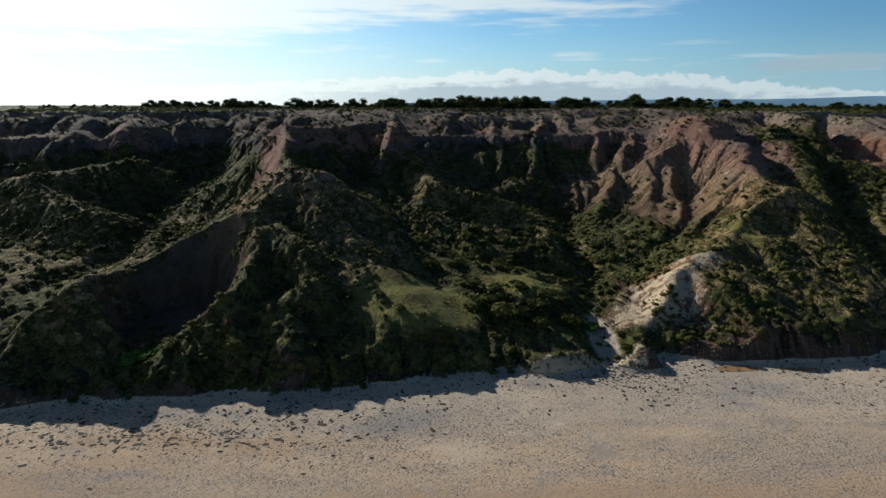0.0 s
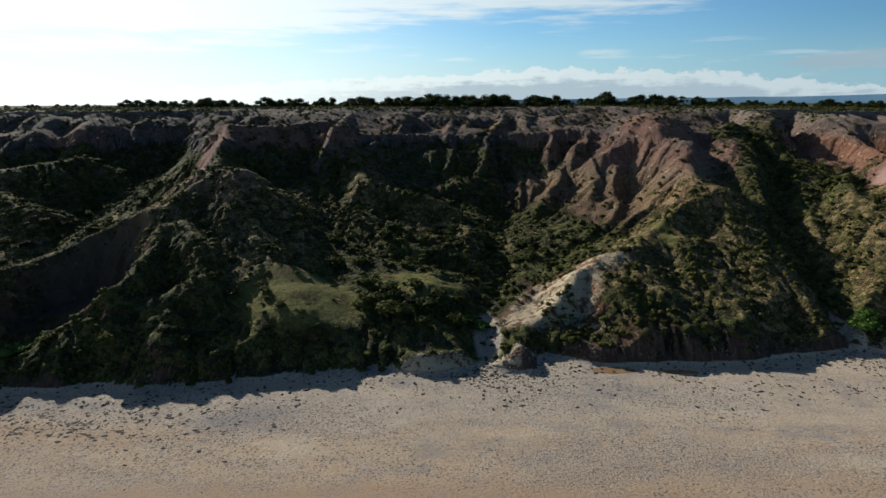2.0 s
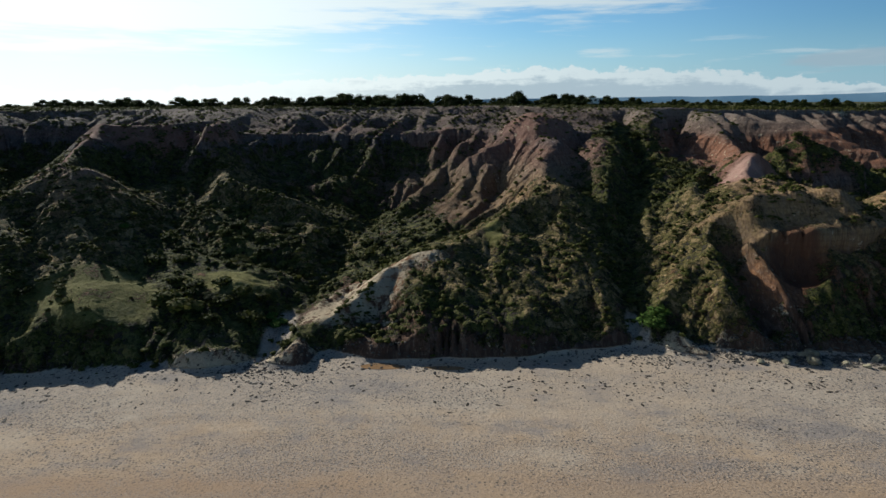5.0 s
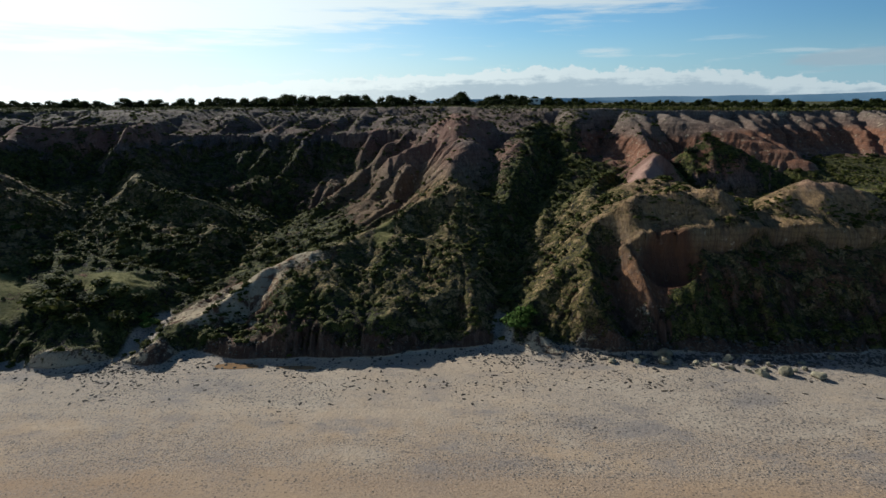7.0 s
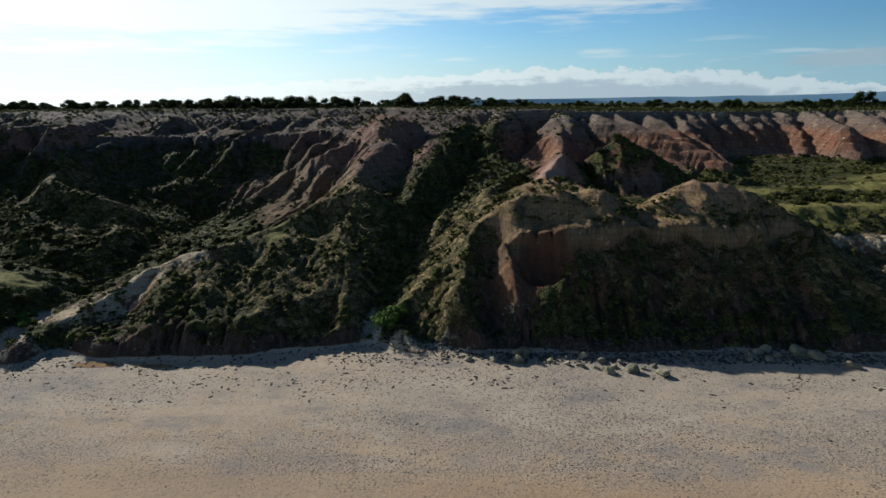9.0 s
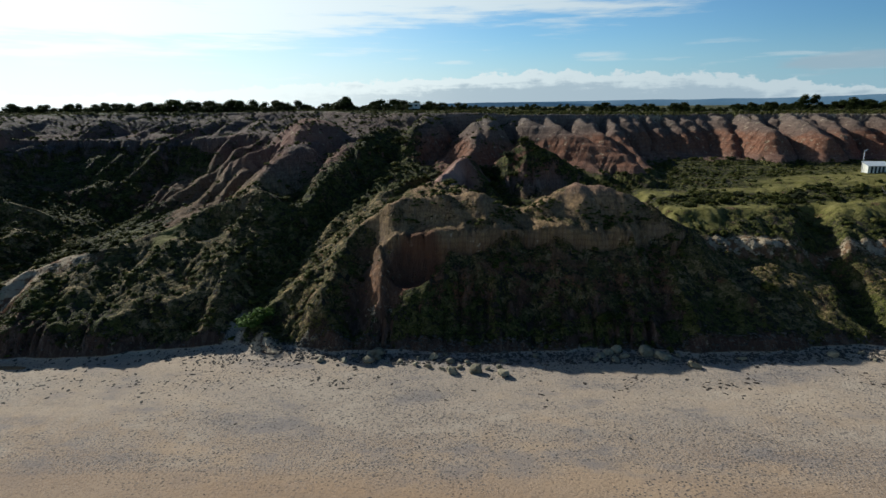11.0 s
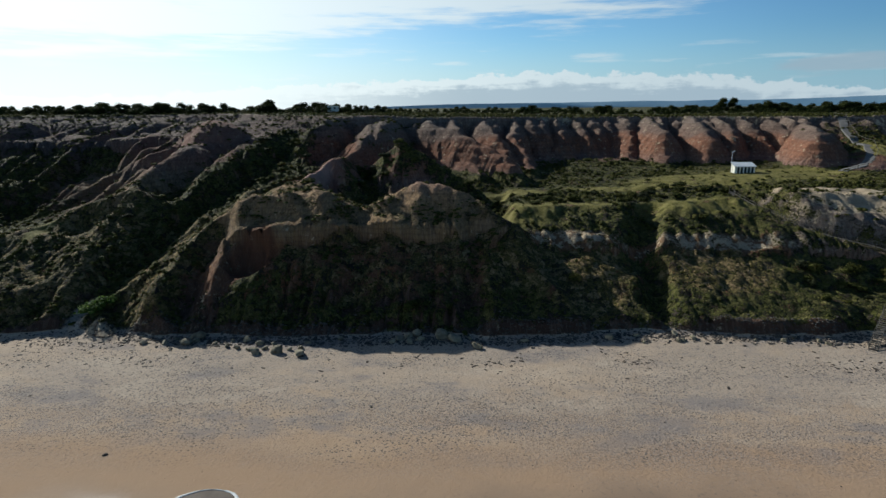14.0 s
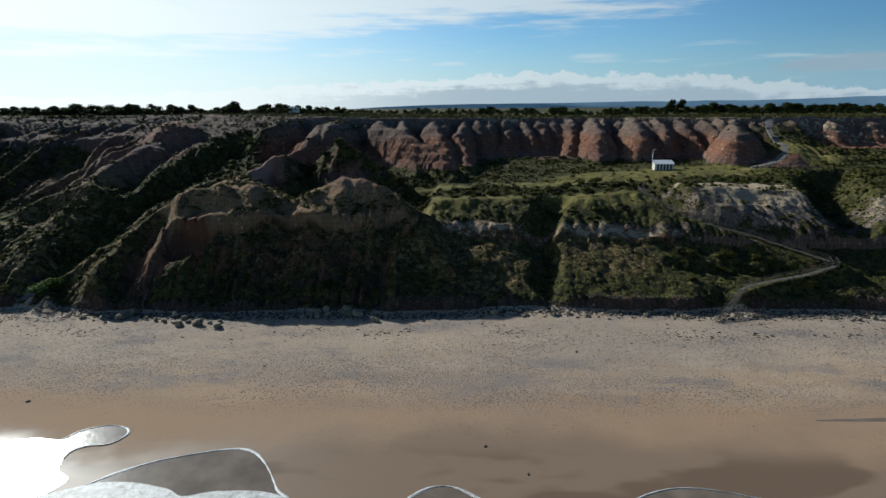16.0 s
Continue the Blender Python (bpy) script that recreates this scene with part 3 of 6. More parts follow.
MORE_NOSES = (
    (((127, 184, 31.6), (128, 172, 30.7), (135.6, 162, 28.3), (144, 152, 25.3), (150.5, 145, 22.4), (153, 136, 17.4)), 4.6), (((135, 184, 31.4), (137, 170, 28.8), (139, 160, 25), (140, 150, 21.6), (143, 140, 18.6)), 3.2),
    (((145, 190, 31), (146, 176, 29.6), (149, 164, 26), (151, 156, 21.5), (150, 150, 18.4)), 3.4), (((156, 194, 31), (156, 181, 28.7), (154, 172, 26.5), (155.3, 164.4, 23.2), (156.3, 153, 19.4), (157, 148, 17.4)), 3.6),
    (((163, 199, 31), (163, 189, 28.6), (163, 180, 24.5), (164, 168, 18)), 3.4), (((172, 204, 31.2), (173.5, 196, 28.8), (171, 187, 25.8), (170, 180.5, 23), (176, 172, 17.6)), 4), (((180, 206, 31), (180, 197, 26.8), (178, 188, 23.5), (182, 180, 18)), 3),
    (((186, 208, 31), (186.5, 199, 28.8), (185, 192, 25.6), (184, 184, 18.5)), 3.2), (((195, 209, 31), (195.5, 200, 28.4), (195, 189.5, 25.2), (192, 181, 21), (190, 174, 17.8)), 4.2),
    (((205, 206, 31), (203, 190, 29.2), (202, 177.5, 26.9), (200.7, 171, 22), (198.5, 163, 17.4)), 5), (((219, 205, 31.2), (217.5, 194, 29.9), (216, 182, 27.8), (213.6, 171, 25.2), (211, 163, 17.6)), 6.2),
    (((226, 202, 31), (227, 190, 28.6), (225, 180, 25), (223, 172, 18.4)), 4), (((233, 200, 31), (236, 193.6, 27.6), (235, 186, 23.4), (233, 178, 18.4)), 3.4),
    (((254, 194, 31), (247.5, 183, 29), (242.5, 167, 28.2), (238, 157.5, 25.2), (235, 149.5, 18.2)), 6.6), (((283, 194, 31), (281, 182, 29.5), (279, 172, 22)), 5), (((268, 192, 31), (268, 184, 30), (269, 175, 23)), 3), (((297, 196, 31), (296, 186, 29.5), (295, 176, 22)), 4),
)


def knobs():
    """Low rounded knobs along the western rim, in two uneven rows: x, y, z, radius."""
    rng, out, x = random.Random(8), [], -130.0
    while x < 60:
        edge, brow = float(table(np.array(x), EDGE_Y)), float(table(np.array(x), BROW_Y))
        out.append((x, edge - rng.uniform(0.1, 0.4) * (edge - brow), 32.0 - rng.uniform(0, 1.6), rng.uniform(4, 8)))
        if rng.random() < 0.4:
            out.append((x + rng.uniform(-3, 4), brow + rng.uniform(0.06, 0.4) * (edge - brow), rng.uniform(27, 28.6), rng.uniform(4, 7)))
        x += rng.uniform(5, 11)
    return out


def back_noses():
    """Small pale noses close under the eastern rim, between the great ones."""
    rng, out, x = random.Random(21), [], 124.0
    while x < 262:
        edge, drift = float(table(np.array(x), EDGE_Y)), rng.uniform(-2.5, 2.5)
        out.append((((x, edge + 2, 31.2), (x + drift * 0.5, edge - rng.uniform(4, 7), rng.uniform(29, 30.4)), (x + drift, edge - rng.uniform(10, 15), rng.uniform(24, 26.5)), (x + drift * 1.5, edge - 20, 20.5)), rng.uniform(1.8, 3.0)))
        x += rng.uniform(4.5, 8)
    return tuple(out)


def land(X, Y):
    """Height of the bare land without its rills."""
    yf, ym, yb, ye = table(X, FOOT), table(X, MID_Y), table(X, BACK_Y), table(X, EDGE_Y)
    zm, zb, ze = table(X, MID_Z), table(X, BACK_Z), table(X, EDGE_Z)
    wave = 1.6 * smooth_noise(X * 0.11, X * 0 + 3.1, 5) + 0.8 * smooth_noise(X * 0.33, X * 0 + 1.7, 6)
    yf = yf + wave * 0.6
    # beach, falling gently to the sea
    beach = 0.25 + np.interp(yf - np.maximum(Y, 46), (-2, 0, 10, 28), (0.3, 0.1, -0.1, -0.3)) - 0.016 * np.maximum(0, 46 - Y)
    # scarp, apron, valley floor, face, plateau
    t1 = np.clip((Y - yf) / 1.9, 0, 1)
    scarp = 0.3 + 2.2 * t1 * t1 * (3 - 2 * t1)
    apron = 2.5 + (zm - 2.5) * np.clip((Y - yf - 3) / np.maximum(ym - yf - 3, 1), 0, 1)
    floor = zm + (zb - zm) * np.clip((Y - ym) / (yb - ym), 0, 1)
    s = np.clip((Y - yb) / (ye - yb), 0, 1)
    face = zb + (ze - zb) * (0.2 * s + 0.8 * s ** 4.2)
    # west of the mound: a rolling upper tier over a cliff of hard slate, and talus below
    back = ye - Y
    brow = table(X, BROW_Y) + 1.8 * smooth_noise(X * 0.12, X * 0 + 2.0, 25) + 0.8 * smooth_noise(X * 0.4, X * 0 + 7.0, 29)
    tier = np.maximum(ye - brow, 4)
    zc = table(X, BROW_Z) + 0.5 * smooth_noise(X * 0.07, X * 0 + 6.0, 26)
    sheer = np.clip(4.4 + 1.8 * smooth_noise(X * 0.07, X * 0 + 9.0, 27), 0.5, np.maximum(zc - zb - 1, 0.6))
    west_face = ze - (ze - zc) * np.clip(back / tier, 0, 1) ** 0.62 - sheer * np.clip((back - tier) / 2.2, 0, 1)
    west_face = west_face - (zc - sheer - zb) * np.clip((back - tier - 2.2) / np.maximum(ye - yb - tier - 2.2, 2), 0, 1)
    face = face + (west_face - face) * np.clip((100 - X) / 8, 0, 1)
    H = np.where(Y < yf, beach, np.where(Y < yf + 3.2, np.maximum(scarp, beach), np.where(Y < ym, apron, np.where(Y < yb, floor, face))))
    # harder beds stand out as steps in the face
    step = H + 0.75 * np.sin(H * 1.05 + 1.2 * smooth_noise(X * 0.06, Y * 0.06, 3)) / 1.05
    H = np.where((Y > yb) & (Y <= ye), step, H)
    H = np.where(Y > ye, ze + 0.5 * (1 - np.exp(-(Y - ye) / 14)) + 0.012 * np.minimum(Y - ye, 60), H)

    # eastern terrace with its meadow
    lip = 98.4 + 1.8 * smooth_noise(X * 0.09, X * 0 + 4.0, 12) + 0.7 * smooth_noise(X * 0.4, Y * 0.1, 13) + 0.35 * smooth_noise(X * 1.1, Y * 0.3, 17)
    meadow = np.minimum(np.where(Y < lip, 9.3 + 2.1 * np.clip((Y - lip + 2.6) / 2.6, 0, 1) ** (1.3 + 0.9 * smooth_noise(X * 0.21, X * 0, 15)), 11.4 + 0.36 * (Y - lip)), 15.2 + 0.02 * np.clip(Y - 115, 0, 60) + 1.7 * np.clip((X - 175) / 40, 0, 1))
    H = np.where((X > 140) & (Y > 96), smax(H, meadow - 1.2 * np.maximum(0, 149 - X), 0.8), H)
    for x0, y0, z0, r in knobs():
        w = window(X, Y, ((x0, y0),), 20)
        d = np.hypot(X[w] - x0, (Y[w] - y0) / 1.25)
        H[w] = np.where(d < 14, smax(H[w], z0 - d * d / (2.3 * r), 0.7), H[w])
    # badland noses under the plateau
    for line, r in NOSES + MORE_NOSES + back_noses():
        w = window(X, Y, line, 32)
        d, z, _ = along(X[w], Y[w], line)
        H[w] = smax(H[w], z - 0.1 * d - d * d / (1.5 * r), 0.5)

    ledge = H + 0.34 * np.sin(H * 2.9 + 1.5 * smooth_noise(X * 0.05, Y * 0.05, 28)) / 1.3
    H = np.where((X > 100) & (Y > 140) & (Y < ye) & (H > 18) & (H < 30), ledge, H)
    # western ridge with its peak, its shoulder and its two arms
    H = ridge(H, X, Y, ((-46, 178, 32.4), (-44, 156, 28.5), (-38.5, 140, 28.6), (-37.8, 135, 29.9), (-31, 115, 24), (-28, 105, 22), (-32, 93, 18), (-36, 90, 17.7), (-41, 84, 16), (-45, 77, 13.6), (-49, 71, 11.5), (-54, 66, 7)), 0.95, 0.8, 0.8, 1.15)
    H = ridge(H, X, Y, ((-37.8, 135, 29.9), (-30, 137, 29.6), (-20, 146, 30), (-15, 158, 31)), 1.0, 0.7, 0.8, 0.8)
    H = ridge(H, X, Y, ((-29, 108, 22.6), (-22, 105.5, 22.2), (-16, 104, 18.6), (-8, 94, 11)), 0.85, 4, 1.5)
    H = ridge(H, X, Y, ((-32, 93, 17.8), (-27.5, 84, 13.8), (-27, 76, 11), (-29, 70.5, 9.2), (-34, 66, 7), (-37, 64, 4)), 1.0, 0.8, 0.8, 1.0)
    H = ridge(H, X, Y, ((-27, 89, 16), (-20, 83, 13.4), (-18.5, 78, 10.6), (-22, 73, 8.6), (-19, 66, 4.8)), 0.8, 2, 1.2)
    H = ridge(H, X, Y, ((-16, 83, 10.2), (-9.5, 83, 9.3), (-6, 75, 7)), 0.45, 3, 1.2)
    H = ridge(H, X, Y, ((-24, 104, 21.6), (-15, 92, 14.6), (-6, 80, 8.2)), 0.6, 4, 2, 0.5)
    # spur in the bowl
    H = ridge(H, X, Y, ((-8, 142, 24), (-6, 132, 21.6), (-2, 122, 18.6), (8, 118.5, 16.4), (14.5, 117.5, 15.2), (20, 109, 10)), 0.95, 2, 1.5)
    H = ridge(H, X, Y, ((6, 95, 8), (18, 103, 9), (20.5, 108.5, 11)), 0.5, 3, 1.2)
    # far western green hill
    H = ridge(H, X, Y, ((-120, 118, 19), (-96, 113, 18), (-85, 118, 20.3), (-75.5, 128, 22), (-72, 134, 22)), 0.75, 3, 1.5)
    H = ridge(H, X, Y, ((-85, 117, 20), (-70, 108, 15.5), (-54, 103, 12)), 0.65, 3, 1.5)
    # central spur: dome, its two western arms, the long green back and the sandy nose
    d = np.hypot((X - 68) / 10.5, (Y - 156.5) / 13.0)
    H = smax(H, 31.6 - 5.2 * d ** 2.2, 0.5)
    H = ridge(H, X, Y, ((64, 192, 32.3), (66, 174, 30.6), (68, 160, 30.8)), 0.6, 2, 1.0)
    H = ridge(H, X, Y, ((68, 150, 27), (68.4, 135, 25.2), (66, 124, 21.8), (65.5, 116.5, 19.6), (69.5, 111, 18.4), (68, 103, 14)), 0.75, 2.4, 1.2, 0.85)
    H = ridge(H, X, Y, ((68.4, 136, 25.4), (61.5, 129.5, 20.8), (56, 121.5, 16.8), (50.5, 113.5, 12.8), (46, 110, 9.6)), 0.6, 0.8, 0.8, 0.8)
    H = ridge(H, X, Y, ((65, 147, 26.4), (58.6, 138.3, 23.2), (55, 134.6, 18.8), (52.5, 129, 14.4), (49, 122, 11)), 0.8, 1.2, 0.9, 0.65)
    H = ridge(H, X, Y, ((52.7, 168, 28.2), (51, 156.5, 25.3), (44.3, 147, 18.6), (39, 135.5, 14.3), (36.4, 129.2, 12.4), (33, 124.5, 8.6)), 0.65, 0.8, 0.8, 0.8)
    H = ridge(H, X, Y, ((62, 149, 26.4), (57.5, 144, 24.2), (53.4, 141.3, 21.8), (50, 135, 16.8), (46.5, 128, 12)), 0.75, 1.2, 0.9, 0.65)
    # hoodoo in the bowl
    H = ridge(H, X, Y, ((35.2, 163.5, 22.5), (34.5, 161.6, 21.9), (34, 159, 19), (33, 153, 15)), 2.0, 0.5, 0.5)
    # the long green back and the sandy nose
    H = ridge(H, X, Y, ((69.5, 111, 18.3), (60, 108.5, 16), (54.5, 102.5, 12.7), (50, 94.5, 11.3), (45, 92, 10.7), (42, 91, 10.5), (38.5, 88, 8.9), (33.5, 82.5, 6.0), (29, 77.5, 3.2)), 0.95, 1.0, 0.8, 0.62)
    H = ridge(H, X, Y, ((41, 89, 9), (43, 81, 6.9), (45, 75, 4.4)), 0.6, 1.2, 0.8)
    H = ridge(H, X, Y, ((57, 98, 11.8), (59, 85, 7.4), (59, 77, 5.0)), 0.42, 7, 2.0)
    H = ridge(H, X, Y, ((47, 91, 9.8), (50, 81, 6.4), (51, 76, 4.6)), 0.5, 4, 1.6)
    H = ridge(H, X, Y, ((68, 98, 11.2), (68, 88, 7.8), (67, 81, 5.0)), 0.45, 6, 1.6)
    # ground between the spur and the mound
    H = ridge(H, X, Y, ((90, 156, 29), (83, 142, 25.8), (81, 124, 21), (80, 114, 16.4)), 0.6, 3, 1.5)
    # mound: back spur with the pink hill, dark hill, front hills, rim
    H = ridge(H, X, Y, ((113, 156, 30.4), (112, 138, 25.2), (110, 130, 23.4), (109.2, 122, 24.2), (106, 118, 21.6), (104, 111, 19.6)), 0.95, 1.2, 1.2)
    H = ridge(H, X, Y, ((116, 134, 21.5), (121, 132, 24.8), (124.2, 132, 27), (130.6, 130, 24.4), (136, 127, 20.4), (141, 123, 16.8)), 0.95, 1.0, 0.8)
    H = ridge(H, X, Y, ((100, 126, 19.5), (94.5, 113, 18.4), (94, 107, 16.8), (91.6, 97, 13.0), (87.6, 91, 10.4), (84.2, 87, 8), (79.5, 80.5, 4.4), (76.5, 78, 2)), 0.95, 1.2, 0.8, 0.8)
    H = ridge(H, X, Y, ((95, 104, 16.4), (98.8, 99, 19.2), (106, 98.4, 19.9), (111.5, 98.4, 20.3), (116, 99.5, 18)), 0.62, 1.2, 0.8)
    H = ridge(H, X, Y, ((104, 112, 20.2), (109, 100, 19.8)), 0.5, 2, 1)
    H = ridge(H, X, Y, ((135, 112, 17.6), (133, 106, 20), (129.6, 102.6, 20.6), (125, 101, 19.4)), 0.62, 1.2, 0.8)
    H = ridge(H, X, Y, ((129.6, 102.6, 20.5), (133.8, 102, 20.2), (139.6, 99.6, 18.8), (143, 98, 16.9), (147.5, 95.5, 14), (150, 90, 9.6), (157, 80.5, 3.4)), 0.66, 0.8, 0.8)
    # band of harder rock: dark wall below it, bench above
    rim = np.interp(X, *RIM) + 0.6 * smooth_noise(X * 0.3, X * 0, 16) + 0.3 * smooth_noise(X * 0.9, X * 0, 18)
    inland = Y - rim
    wall = np.where(inland < 0, 12.1 - 0.5 * np.clip(-inland / 0.7, 0, 1) + 0.62 * np.minimum(inland + 0.7, 0), 12.1 + 2.7 * np.clip(inland / 0.7, 0, 1) + 0.64 * np.clip(inland - 0.8, 0, 99))
    wall = wall + 0.35 * np.maximum(0, 96 - X) ** 1.5 + 0.35 * np.maximum(0, X - 141) ** 1.5 + 0.5 * smooth_noise(X * 0.2, Y * 0.2, 9)
    H = np.where((X > 90) & (X < 147), smin(H, np.maximum(wall, beach + 0.3), 0.4), H)
    # red hollow in the wall, and the spike that stands in it
    cut = 7.2 + 1.2 * np.maximum(0, np.hypot((X - 101.6) / 1.3, Y - 86.4) - 1.6)
    H = np.where(Y > 78, smin(H, cut, 0.5), H)
    bench = 14.4 + 0.6 * smooth_noise(X * 0.13, X * 0 + 8.0, 4) + 0.2 * np.clip(inland - 1, 0, 8)
    inside = np.clip((X - 94) / 4, 0, 1) * np.clip((142 - X) / 5, 0, 1) * np.clip((104 - Y) / 4, 0, 1)
    H = np.where((inside > 0) & (inland > 0.8), np.maximum(H, bench * inside + H * (1 - inside)), H)
    H = gully(H, X, Y, ((93.2, 77, 1.6), (92.6, 82, 4.0), (92.2, 87, 7.2), (92.4, 91, 9.6)), 0.7, 0.8, 0.5)
    H = ridge(H, X, Y, ((95.3, 91.6, 12.6), (96.3, 88, 10.2), (97.6, 83.4, 8.0), (98.2, 81.2, 6.4), (98.4, 79, 3.4)), 1.7, 0.25, 0.4)
    H = ridge(H, X, Y, ((96.8, 86, 9.0), (95.4, 82, 5.6), (94.6, 78.5, 3.2)), 1.3, 0.4, 0.5)
    # eastern terrace's pale outcrop
    edge = np.maximum(np.maximum(np.abs(X - 220) - 14 + 0.3 * np.maximum(0, 112 - Y), np.abs(Y - 115.5) - 4.5), 0) + 0.35 * smooth_noise(X * 0.3, Y * 0.3, 14)
    H = smax(H, 17.2 - 0.03 * (X - 220) - np.where(Y < 115, 0.62, 1.3) * np.maximum(edge, 0), 0.3)
    H = ridge(H, X, Y, ((245, 126, 15.5), (255, 112, 14), (262, 100, 9)), 0.8, 2.5, 1.2)
    H = ridge(H, X, Y, ((262, 186, 30), (262, 172, 25), (256, 160, 22), (247, 149, 19.8), (240, 144, 19)), 0.5, 4, 1.5)
    # steep hollow below the boardwalk
    w = np.clip((X - 194) / 7, 0, 1) * np.clip((240 - X) / 8, 0, 1) * (Y > 78) * (Y < 104)
    hollow = 2.4 + 0.2 * (Y - 78) + 0.75 * np.maximum(0, Y - 88)
    H = H + w * np.minimum(hollow - H, 0)
    # the sea has cut everything back to one foot
    lean = 0.95 + 0.4 * smooth_noise(X * 0.09, Y * 0.05, 33) + 0.25 * smooth_noise(X * 0.31, Y * 0.1, 34)
    cap = np.where(Y < yf, beach, np.maximum(0.3 + (scarp - 0.3) * np.clip(0.75 + 0.6 * smooth_noise(X * 0.12, X * 0 + 5.0, 35), 0.3, 1.2), beach) + np.maximum(lean, 0.55) * np.clip(Y - yf - 1.2, 0, 7) + 1.15 * np.clip(Y - yf - 8.2, 0, 99))
    H = np.minimum(H, cap)
    # beach-side tongue at the bowl's mouth
    H = ridge(H, X, Y, ((25, 76, 3.6), (26.5, 71, 3.0), (28, 68.5, 1.0)), 1.0, 0.6, 0.7)
    H = ridge(H, X, Y, ((79, 79.5, 3), (81, 76.5, 2.0), (83, 74.5, 1.0)), 0.9, 0.7, 0.7)

    # gullies
    H = gully(H, X, Y, ((23, 71, 0.6), (23, 80.5, 2.0), (26.5, 99, 5.2), (27.5, 118, 7.6), (28, 130, 9)), 0.6, 2.5)
    H = gully(H, X, Y, ((-37, 60, 0.4), (-38, 66, 3.4), (-37, 72, 4.2)), 0.9, 1.5)
    H = gully(H, X, Y, ((74.5, 75, 0.5), (75.2, 80, 1.8), (77.5, 90, 5.2), (80, 102, 9.2), (84, 116, 14), (89, 128, 18), (95, 140, 24), (93, 158, 30)), 0.75, 1.2)
    H = gully(H, X, Y, ((172.5, 77, 0.3), (170.6, 84, 1.3), (172.4, 91, 3.8), (171.2, 96.5, 6.4), (174.4, 103, 10.2), (178, 112, 13.5)), 0.8, 1.0, 0.8)
    H = gully(H, X, Y, ((58, 141, 20), (57, 132, 14), (52, 118, 11), (44, 108, 8), (34, 100, 6)), 0.8, 1)
    H = gully(H, X, Y, ((-14, 122, 17), (-4.5, 105, 10.2), (6, 97, 7.8), (24, 94, 5)), 0.6, 2)
    H = gully(H, X, Y, ((-64, 128, 13), (-58, 112, 10.5), (-57, 95, 8), (-63, 82, 6.5)), 0.55, 2)
    H = gully(H, X, Y, ((116, 118, 18.5), (120.5, 110, 16.2), (119, 102, 15.4)), 0.6, 1.0)
    H = gully(H, X, Y, ((236, 100, 7.5), (240, 112, 10), (247, 128, 12), (258, 140, 15)), 0.5, 2.5)
    # the great scar: a hollow eaten into the ridge's nose
    cut = 4.6 + 2.2 * np.maximum(0, np.hypot((X + 37.8) / 1.1, (Y - 75.5) / 1.5) - 5.2)
    H = np.where((Y < 93) & (X > -50) & (X < -25), smin(H, cut, 0.5), H)
    return H


def wear_down(H, step, rounds, strength):
    """Lets rain cut rills: water runs to the lowest neighbour, gathers, and lowers what it crosses."""
    rows, cols = H.shape
    index = np.arange(rows * cols).reshape(rows, cols)
    for _ in range(rounds):
        P = np.pad(H, 1, mode="edge")
        best, target = np.zeros_like(H), index.copy()
        for dr, dc in ((-1, 0), (1, 0), (0, -1), (0, 1), (-1, -1), (-1, 1), (1, -1), (1, 1)):
            fall = (H - P[1 + dr:1 + dr + rows, 1 + dc:1 + dc + cols]) / (step * math.hypot(dr, dc))
            better = fall > best
            best = np.where(better, fall, best)
            target = np.where(better, np.clip(index + dr * cols + dc, 0, rows * cols - 1), target)
        order = np.argsort(-H.ravel(), kind="stable").tolist()
        water, goes = [1.0] * (rows * cols), target.ravel().tolist()
        for i in order:
            j = goes[i]
            if j != i:
                water[j] += water[i]
        W = np.sqrt(np.minimum(np.array(water).reshape(rows, cols), 900.0))
        cut = strength * W * np.minimum(best, 1.6)
        cut = np.minimum(cut, 0.5 * best * step)
        H = H - cut
        P = np.pad(H, 1, mode="edge")
        mean = (P[:-2, 1:-1] + P[2:, 1:-1] + P[1:-1, :-2] + P[1:-1, 2:]) / 4
        H = H + 0.03 * (mean - H)
    return H


STEP = 0.4
GX = np.arange(-132, 306.01, STEP)
GY = np.arange(50, 216.01, STEP)
MX, MY = np.meshgrid(GX, GY)
foot_y, back_y, edge_y = table(MX, FOOT), table(MX, BACK_Y), table(MX, EDGE_Y)


def hump(x, y, rx, ry, X=None, Y=None):
    X, Y = (MX, MY) if X is None else (X, Y)
    return np.clip(1.35 - np.hypot((X - x) / rx, (Y - y) / ry), 0, 1) ** 0.7


wild = 0.75 + 0.6 * np.clip((MY - back_y + 2) / 6, 0, 1) * np.clip((edge_y - MY) / 6, 0, 1) * np.clip((120 - MX) / 20, 0.25, 1)
warp_x, warp_y = wild * fbm(MX * 0.1, MY * 0.1, 3, 11), wild * fbm(MX * 0.1, MY * 0.1, 3, 21)
HEIGHT = land(MX + warp_x, MY + warp_y)
on_land = np.clip((MY - foot_y) / 2.5, 0, 1)
lumps = np.clip(1 - hump(118, 99, 27, 9), 0, 1)
off_top = np.clip((edge_y + 4 - MY) / 5, 0, 1)
calm = 1 - 0.6 * np.clip((MX - 122) / 8, 0, 1) * (MY > 140) - 0.45 * np.clip((HEIGHT - 25.5) / 1.5, 0, 1) * (MX < 122)
HEIGHT += calm * on_land * (0.3 + 0.7 * off_top) * (0.42 * fbm(MX * 0.13, MY * 0.13, 3, 31) + 0.14 * fbm(MX * 0.55, MY * 0.55, 3, 41))
flutes = 1 - np.abs(smooth_noise(MX * 0.42 + 0.6 * warp_x, MY * 0.10, 61)) * 1.6
